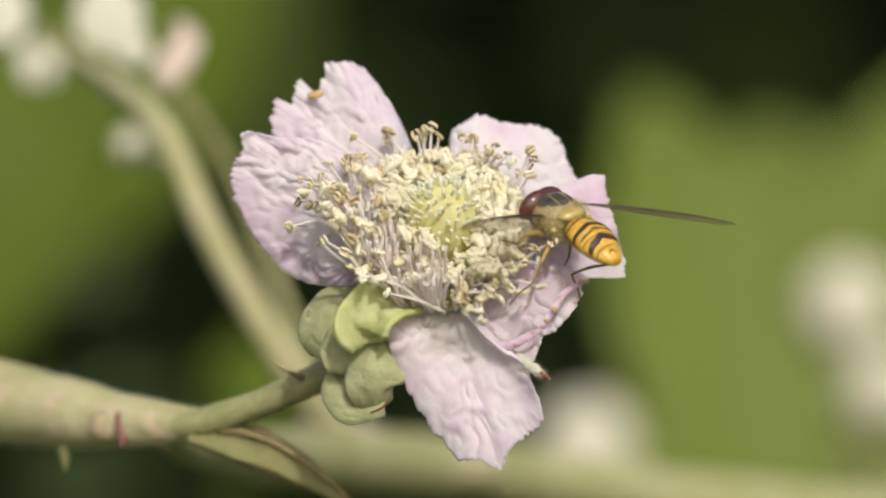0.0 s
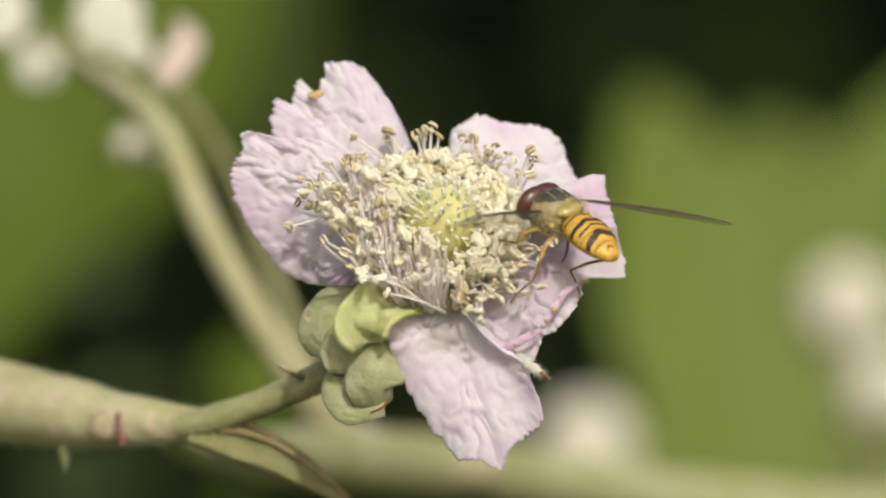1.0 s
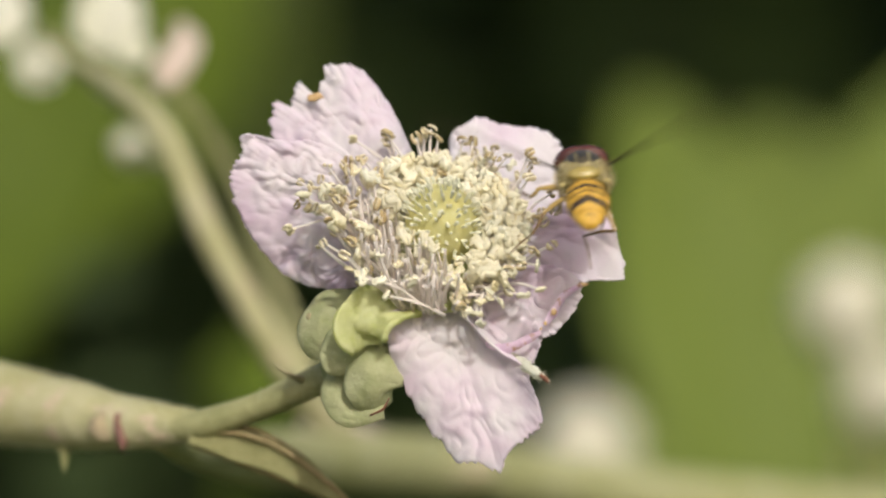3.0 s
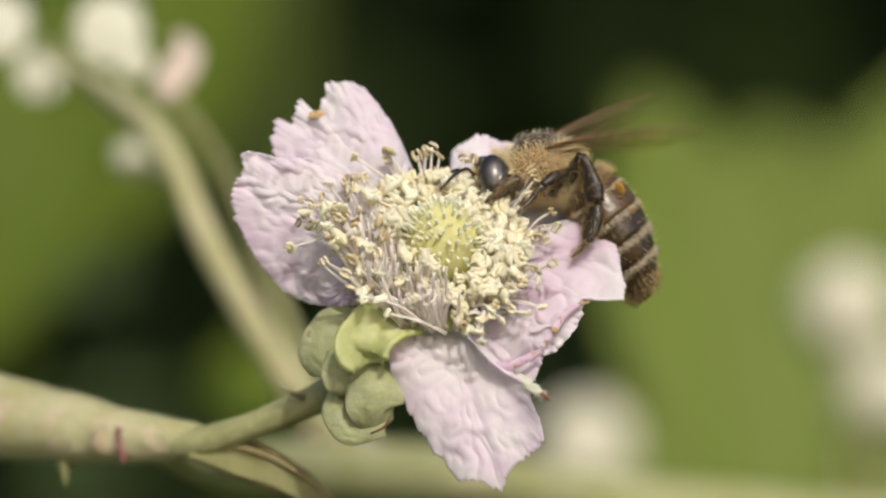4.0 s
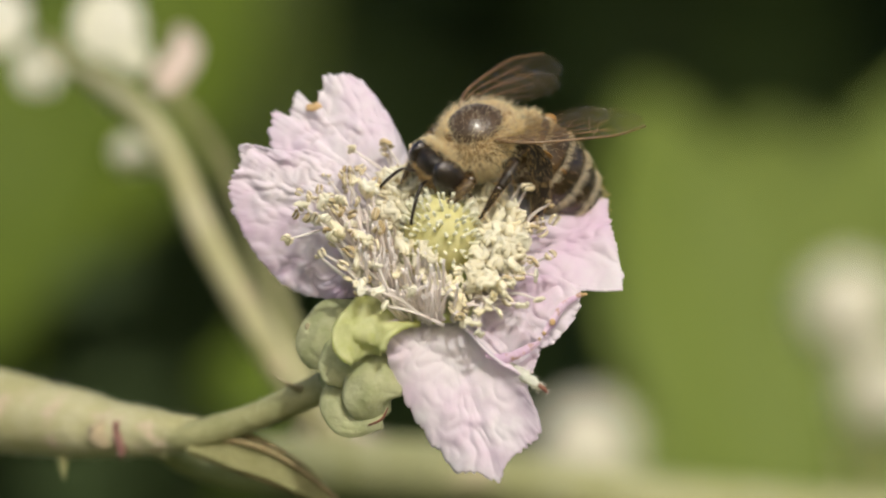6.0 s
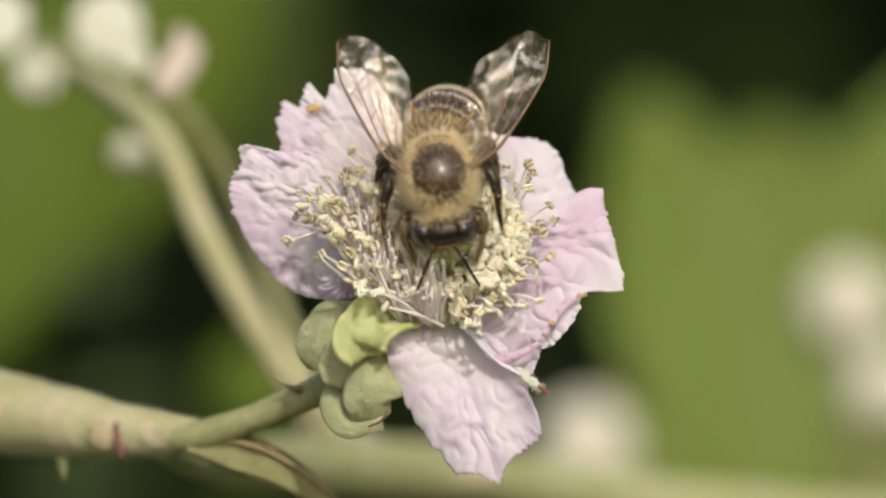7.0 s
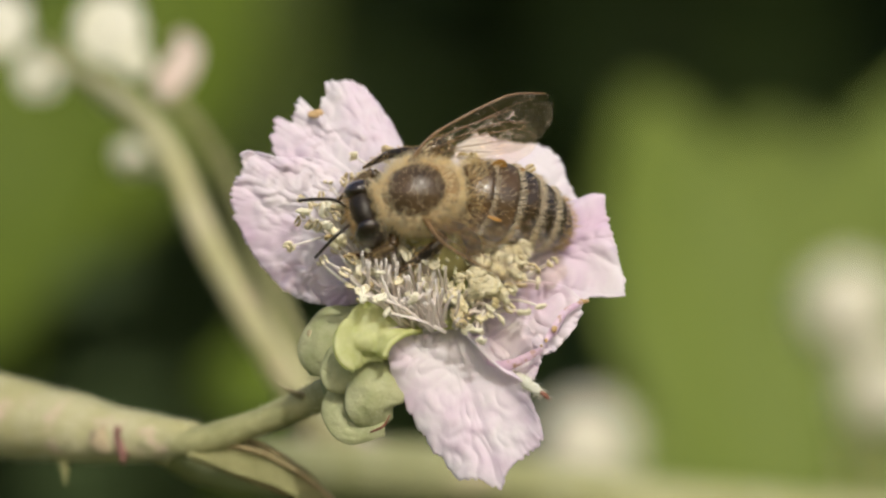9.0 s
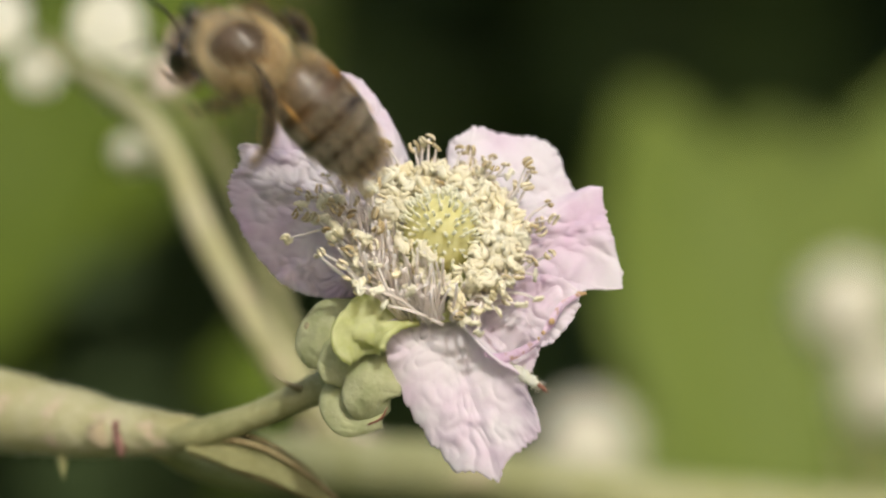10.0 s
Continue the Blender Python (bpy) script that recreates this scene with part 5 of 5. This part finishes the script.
FLY_RIGHT = [
    (0, -0.53, -0.83, -0.16), (0.5, -0.53, -0.83, -0.16), (1, -0.54, -0.83, -0.18), (1.5, -0.49, -0.86, -0.13), (1.7, -0.27, -0.82, -0.5),
    (1.9, -0.44, -0.82, -0.36), (2.1, -0.41, -0.86, -0.31), (2.5, -0.4, -0.86, -0.31), (2.7, -0.4, -0.86, -0.31),
]
BEE_ROWS = [
    (0, 46.43, -4, 18.10, 190, 0, 80), (2.6, 46.43, -4, 18.10, 190, 0, 80), (3.2, 28.96, -2, 11.79, 190, 0, 80), (3.55, 11.44, 0, 8.47, 186, 0, 80),
    (3.8, 5.71, 1.8, 5.55, 168.44, 12, 91), (3.9, 5.39, 1.8, 4.92, 172.25, 12, 91), (4, 5.55, 1.8, 4.45, 177.53, 12, 91),
    (4.1, 5.08, 1.8, 4.76, 176.98, 12, 89), (4.2, 4.82, 1.8, 4.82, 178.14, 12, 89), (4.5, 5.49, 1.8, 4.67, 177.92, 12, 89),
    (4.7, 5.17, 1.8, 5.01, 170.21, 12, 89), (4.8, 5.08, 1.8, 6.40, 150.93, 12, 89), (4.9, 3.82, 1.8, 5.77, 170.58, 14, 87),
    (5, 3.28, 1.8, 5.64, 176.99, 14, 87), (5.2, 3.82, 1.8, 5.39, 173.26, 14, 85), (5.5, 4.54, 1.8, 5.39, 176.98, 14, 85),
    (5.7, 3.26, 0.5, 5.83, 184.91, 22, 66), (6.2, 1.42, -2.3, 6.06, 209.74, 28, 40), (6.8, -1.19, -4.5, 5.28, 240.19, 28, 8),
    (6.9, -0.57, -4.7, 4.30, 275.6, 30, 2), (7, -0.22, -4.9, 3.84, 274.71, 30, 0), (7.1, 0.34, -5, 3.38, 279.65, 30, 0),
    (7.2, 1.47, -5, 2.92, 266, 30, 0), (7.3, 1.59, -5, 2.78, 255.14, 30, 0), (7.5, 2.01, -5, 2.78, 242.7, 30, 0),
    (7.8, 2.17, -4.6, 2.54, 225.19, 28, 3), (8, 2.10, -4.6, 2.84, 210.4, 24, 6), (8.1, 0.64, -4.6, 3.39, 204.59, 20, 10),
    (8.3, 0.49, -4.6, 3.54, 204.35, 16, 14), (8.5, 0.40, -4.6, 3.63, 203.73, 14, 16), (8.8, -0.73, -4.6, 3.08, 195.35, 12, 18),
    (9, -1.28, -4.6, 2.84, 192.84, 10, 18), (9.1, -1.28, -4.6, 2.84, 191.17, 8, 20), (9.2, -0.72, -6.2, 5.78, 170.62, 2, 32),
    (9.3, -1.70, -6.2, 6.75, 166.19, 0, 40), (9.4, -3.39, -6.2, 5.85, 175.52, 4, 30), (9.46, -2.42, -6.2, 5.57, 196.45, 18, 38),
    (9.5, -2.30, -6.2, 5.54, 197.08, 18, 38), (9.53, -2.27, -6.2, 5.48, 198, 18, 38), (9.6, -2.48, -6.2, 2.39, 245.63, 28, 4),
    (9.7, -2.86, -5.5, 1.40, 235.5, 26, 4), (9.8, -4.46, -5.9, 1.97, 195.9, 10, 14), (9.9, -7.45, -4.5, 4.15, 166.87, 0, 14),
    (9.96, -9.75, -7.5, 9.05, 161.43, -4, 18), (10, -10.58, -9, 10.33, 161.27, -4, 18),
]
BEE_WAIST = [
    (0, -0.5, 0.1, -0.86), (3.8, -0.5, 0.1, -0.86), (3.9, -0.5, 0.1, -0.86), (4, -0.5, 0.07, -0.86), (4.1, -0.5, 0.11, -0.86),
    (4.2, -0.5, 0.12, -0.86), (4.5, -0.65, 0.17, -0.74), (4.7, -0.79, 0.2, -0.58), (4.8, -0.78, 0.19, -0.6), (4.9, -0.69, 0.23, -0.69),
    (5, -0.6, 0.21, -0.77), (5.2, -0.76, 0.26, -0.59), (5.5, -0.64, 0.25, -0.73), (5.7, -0.53, 0.4, -0.75), (6.2, -0.5, 0.45, -0.74),
    (6.8, -0.5, 0.68, -0.54), (6.9, -0.59, 0.46, -0.66), (7, -0.72, 0.16, -0.67), (7.1, -0.73, 0.23, -0.65), (7.2, -0.78, 0.04, -0.63),
    (7.3, -0.78, 0, -0.63), (7.5, -0.76, 0.04, -0.65), (7.8, -0.76, -0.01, -0.65), (8, -0.85, 0.06, -0.53), (8.1, -0.8, 0.13, -0.58),
    (8.3, -0.72, 0.16, -0.68), (8.5, -0.65, 0.23, -0.72), (8.8, -0.75, 0.25, -0.62), (9, -0.79, 0.3, -0.53), (9.1, -0.81, 0.27, -0.52),
    (9.2, -0.8, 0.44, -0.4), (9.3, -0.77, 0.4, -0.5), (9.4, -0.79, 0.49, -0.37), (9.46, -0.55, 0.68, -0.49), (9.5, -0.54, 0.66, -0.52),
    (9.53, -0.53, 0.65, -0.55), (9.6, -0.5, 0.81, -0.3), (9.7, -0.68, 0.66, -0.33), (9.8, -0.86, 0.22, -0.47), (9.9, -0.86, 0.37, -0.36),
    (9.96, -0.78, 0.32, -0.53), (10, -0.79, 0.34, -0.51),
]
BEE_LEFT = [
    (0, -0.77, 0.26, 0.59), (3.8, -0.77, 0.26, 0.59), (3.9, -0.81, 0.26, 0.52), (4, -0.94, 0.28, 0.2), (4.1, -0.73, 0.56, 0.39),
    (4.2, -0.69, 0.6, 0.4), (4.5, -0.73, 0.6, 0.33), (4.7, -0.75, 0.58, 0.33), (4.8, -0.79, 0.56, 0.25), (4.9, -0.82, 0.53, 0.2),
    (5, -0.87, 0.47, 0.16), (5.2, -0.85, 0.5, 0.18), (5.5, -0.81, 0.57, 0.12), (5.7, -0.85, 0.52, 0.04), (6.2, -0.91, 0.41, 0.08),
    (6.8, -0.87, 0.41, 0.26), (6.9, -0.7, 0.68, 0.22), (7, -0.77, 0.6, 0.23), (7.1, -0.76, 0.61, 0.23), (7.2, -0.77, 0.57, 0.29),
    (7.3, -0.82, 0.47, 0.32), (7.5, -0.82, 0.48, 0.31), (7.8, -0.89, 0.29, 0.36), (8, -0.81, 0.54, 0.24), (8.1, -0.82, 0.53, 0.2),
    (8.3, -0.79, 0.58, 0.2), (8.5, -0.69, 0.63, 0.36), (8.8, -0.76, 0.54, 0.36), (9, -0.59, 0.74, 0.34), (9.1, -0.5, 0.81, 0.3),
    (9.2, -0.57, 0.75, 0.33), (9.3, -0.83, -0.2, -0.52), (9.4, -0.71, 0.48, 0.52), (9.46, -0.92, 0.38, -0.09), (9.5, -0.92, 0.38, -0.1),
    (9.53, -0.91, 0.39, -0.11), (9.6, -0.73, 0.66, 0.19), (9.7, -0.82, 0.53, 0.21), (9.8, -0.59, 0.69, 0.41), (9.9, -0.79, 0.62, 0),
    (9.96, -0.54, 0.75, 0.39), (10, -0.55, 0.75, 0.36),
]
BEE_RIGHT = [
    (0, -0.77, 0.05, 0.64), (3.8, -0.77, 0.05, 0.64), (3.9, -0.82, 0.06, 0.57), (4, -0.84, -0.24, 0.49), (4.1, -0.98, 0.09, 0.15),
    (4.2, -0.99, 0.09, -0.08), (4.5, -0.99, 0.08, -0.09), (4.7, -0.99, 0.07, 0.13), (4.8, -0.91, -0.26, 0.32), (4.9, -0.96, -0.22, 0.17),
    (5, -0.98, -0.11, 0.15), (5.2, -0.9, -0.4, 0.14), (5.5, -0.98, -0.18, -0.07), (5.7, -0.98, -0.2, -0.02), (6.2, -0.89, -0.44, -0.11),
    (6.8, -0.87, -0.49, 0.08), (6.9, -0.88, -0.34, 0.32), (7, -0.88, -0.4, 0.26), (7.1, -0.87, -0.41, 0.29), (7.2, -0.86, -0.38, 0.34),
    (7.3, -0.8, -0.52, 0.31), (7.5, -0.88, -0.39, 0.27), (7.8, -0.89, -0.42, 0.15), (8, -0.94, -0.31, 0.17), (8.1, -0.96, -0.13, 0.23),
    (8.3, -0.97, -0.13, 0.18), (8.5, -0.99, -0.1, 0.13), (8.8, -0.97, -0.18, 0.12), (9, -0.96, -0.24, 0.1), (9.1, -0.96, -0.24, 0.06),
    (9.2, -0.99, -0.16, -0.01), (9.3, -0.98, -0.19, 0), (9.4, -0.93, -0.34, 0.12), (9.46, -0.93, -0.33, 0.17), (9.5, -0.93, -0.34, 0.16),
    (9.53, -0.93, -0.32, 0.16), (9.6, -0.86, -0.38, 0.33), (9.7, -0.83, -0.47, 0.29), (9.8, -0.83, -0.54, 0.14), (9.9, -0.74, -0.66, -0.11),
    (9.96, -0.73, -0.5, -0.46), (10, -0.74, -0.49, -0.46),
]
LEG_LEFT = [
    (0, -0.6, 2.3, -3.8), (8.15, -0.6, 2.3, -3.8), (8.35, 0.69, 0.65, 0.34), (8.7, 0.45, 0.76, 0.47), (8.9, -0.6, 2.3, -3.8), (9.1, -0.6, 2.3, -3.8),
    (9.2, -0.43, 0.82, -0.38), (9.3, -0.54, 0.69, -0.48), (9.4, -0.53, 0.79, -0.31), (9.46, 0, 0.85, -0.52), (9.5, 0.02, 0.85, -0.53),
    (9.53, 0.04, 0.84, -0.54), (9.65, -0.6, 2.3, -3.8), (9.85, -0.6, 2.3, -3.8), (9.93, -0.08, 0.99, -0.12), (10, -0.39, 0.9, -0.22),
]
LEG_RIGHT = [
    (0, -0.6, -2.3, -3.8), (7.2, -0.6, -2.3, -3.8), (7.35, -0.7, -0.71, -0.1), (7.5, -0.5, -0.85, -0.14), (7.8, -0.08, -1, -0.06),
    (8, 0.21, -0.97, -0.14), (8.5, 0.02, -0.85, -0.53), (8.65, -0.6, -2.3, -3.8), (10, -0.6, -2.3, -3.8),
]

def aimed(root, way, side, tilt=(0, 0, 1), twist=0.0):
    """A wing's pose in its insect's space: its span along way, its leading edge ahead, raised by twist degrees."""
    s = Vector(way).normalized()
    lead = (s.cross(Vector(tilt)) * side).normalized()
    y = s * side
    lead = lead * math.cos(radians(twist)) + lead.cross(y) * math.sin(radians(twist))
    m = Matrix((lead, y, lead.cross(y))).transposed().to_4x4()
    return Matrix.Translation(Vector(root) * 0.001) @ m


def between(rows, t):
    if t <= rows[0][0]:
        return Vector(rows[0][1:])
    for a, b in zip(rows, rows[1:]):
        if t <= b[0]:
            return Vector(a[1:]).lerp(Vector(b[1:]), (t - a[0]) / (b[0] - a[0]))
    return Vector(rows[-1][1:])


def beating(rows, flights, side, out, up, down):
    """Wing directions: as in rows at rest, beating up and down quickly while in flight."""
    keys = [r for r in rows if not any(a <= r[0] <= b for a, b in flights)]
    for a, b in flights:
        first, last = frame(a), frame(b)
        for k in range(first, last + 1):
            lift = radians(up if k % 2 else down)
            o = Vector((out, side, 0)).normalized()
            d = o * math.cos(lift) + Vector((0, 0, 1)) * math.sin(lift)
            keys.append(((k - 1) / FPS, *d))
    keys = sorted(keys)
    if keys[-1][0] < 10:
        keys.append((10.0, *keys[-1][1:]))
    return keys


SHEEN = Vector((0.09, -0.95, 0.31))


def sheen(t):
    """The slant of the bee's wings, turned to the sun while it feeds on top, in the bee's own space."""
    if 6.85 < t < 8.75 or 9.42 < t < 9.56:
        return facing(*between(BEE_ROWS, t)).to_3x3().inverted() @ SHEEN + Vector((0, 0, 0.5))
    return Vector((0, 0, 1))


def upturned(t):
    """The slant of the resting fly's left wing, in the fly's own space."""
    return facing(*between(FLY_ROWS, t)).to_3x3().inverted() @ Vector((0.1, -0.25, 0.97))


def swung(way, degrees, side):
    """A direction turned backwards about the insect's upright."""
    return Matrix.Rotation(radians(degrees) * side, 3, "Z") @ Vector(way)


HEAD_NODS = [(0, 8), (4.7, 12), (4.8, -5), (4.95, 10), (5.7, 18), (6.2, 35), (6.8, 40), (7.8, 38), (8.0, 22), (8.3, 10), (9.1, 8), (9.3, 8), (9.5, 10), (9.6, 45), (9.7, 45), (9.82, 25), (10, 10)]

# raise of the leading edges, left and right
BEE_TWIST = [(0, 0, 0), (3.98, 0, 0), (4.05, 55, 20), (5.6, 50, 20), (5.75, 20, 10), (6.2, 0, 0), (8.6, 0, 0), (8.85, 0, 24), (9.2, 0, 24), (9.4, 0, 0), (10, 0, 0)]


def reached(t, side):
    """How far the bee pushes its left hind leg out while it brushes itself."""
    if side > 0 and 8.3 < t < 8.75:
        return Vector((2.1, 1.7, 0.3)) * 0.001
    if side > 0 and 9.15 < t < 9.6:
        return Vector((-0.2, 3.2, 0.9)) * 0.001
    return Vector()


def leaned(petal, base, rows):
    """A petal that gives way about its base: spin about y, then z, then x, in degrees."""
    b = Matrix.Translation((Vector(base) - CENTRE) * 0.001)
    walk(petal, [(t, b @ Matrix.Rotation(radians(spin), 4, "Y") @ Matrix.Rotation(radians(away), 4, "Z") @ Matrix.Rotation(radians(nod), 4, "X") @ b.inverted()) for t, spin, away, nod in rows])


FLY_FEET = {2: (3.55, -4.40, -2.93), 5: (7.55, -2.00, -3.00), 1: (3.07, -3.40, 0.58)}


def planted(leg, foot):
    """A leg of the fly whose foot stays where it stands while the body turns, until the fly takes off."""
    home, rows, rest = leg.location.copy(), [], None
    for t, *r in FLY_ROWS:
        if t <= 2.7:
            way = facing(*r).inverted() @ (Vector(foot) * 0.001) - home
            rest = rest or way
            rows.append((t, Matrix.Translation(home) @ rest.rotation_difference(way).to_matrix().to_4x4()))
    walk(leg, rows + [(3.2, Matrix.Translation(home)), (10.0, Matrix.Translation(home))])


def motions():
    shifted(FLOWER, SWAY, 1.0)
    leaned(PETALS["right"], (1.9, 0, 0), [(0, 0, 0, 0), (3.5, 0, 0, 0), (3.8, 1, -8, -20), (4.4, 1, -9, -22), (5.1, -1, -12, -24), (5.6, 0, -12, -24), (6.4, 0, -2, -5), (7.0, 0, 0, 0), (10, 0, 0, 0)])
    leaned(PETALS["upper"], (-0.9, 1, 2.0), [(0, 0, 0, 0), (6.2, 0, 0, 0), (6.8, 4.5, 0, 0), (8.5, 4.5, 0, 0), (8.85, 0.3, 0, 0), (10, 0, 0, 0)])
    shifted(CANE, SWAY, 0.8)
    shifted(SPRAY, SWAY, 0.85)
    walk(FLY, [(t, facing(*r)) for t, *r in FLY_ROWS])
    for wing, rows, side in ((FLY_WINGS[0], FLY_LEFT, 1), (FLY_WINGS[1], FLY_RIGHT, -1)):
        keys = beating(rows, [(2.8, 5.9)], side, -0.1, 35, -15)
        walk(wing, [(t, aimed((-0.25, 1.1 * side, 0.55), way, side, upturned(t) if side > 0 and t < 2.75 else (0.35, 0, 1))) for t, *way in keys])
    for k, foot in FLY_FEET.items():
        planted(FLY_LEGS[k], foot)
    walk(BEE, [(t, facing(*r)) for t, *r in BEE_ROWS])
    home = BEE_ABDOMEN.location.copy()
    rows = []
    for t, *way in BEE_WAIST:
        x = -Vector(way).normalized()
        y = Vector((0, 0, 1)).cross(x).normalized()
        rows.append((t, Matrix.Translation(home) @ Matrix((x, y, x.cross(y))).transposed().to_4x4() @ Matrix.Rotation(radians(10), 4, "Y")))
    walk(BEE_ABDOMEN, rows + [(10.0, rows[-1][1])] if rows[-1][0] < 10 else rows)
    for k, rows, side in ((0, BEE_LEFT, 1), (2, BEE_RIGHT, -1)):
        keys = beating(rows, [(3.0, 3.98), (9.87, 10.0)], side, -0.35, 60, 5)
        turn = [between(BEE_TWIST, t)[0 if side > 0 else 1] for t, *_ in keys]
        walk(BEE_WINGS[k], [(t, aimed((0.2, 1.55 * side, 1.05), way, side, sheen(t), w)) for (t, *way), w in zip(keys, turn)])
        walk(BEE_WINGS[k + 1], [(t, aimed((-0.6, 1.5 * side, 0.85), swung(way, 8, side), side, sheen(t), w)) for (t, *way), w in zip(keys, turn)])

    for leg, rows, side in ((BEE_LEGS[2], LEG_LEFT, 1), (BEE_LEGS[5], LEG_RIGHT, -1)):
        home, rest = leg.location.copy(), Vector((-0.6, 2.3 * side, -3.8))
        walk(leg, [(t, Matrix.Translation(home + reached(t, side)) @ rest.rotation_difference(Vector(way)).to_matrix().to_4x4()) for t, *way in rows])
    home = BEE_HEAD.location.copy()
    walk(BEE_HEAD, [(t, Matrix.Translation(home) @ Matrix.Rotation(radians(nod), 4, "Y")) for t, nod in HEAD_NODS])


motions()
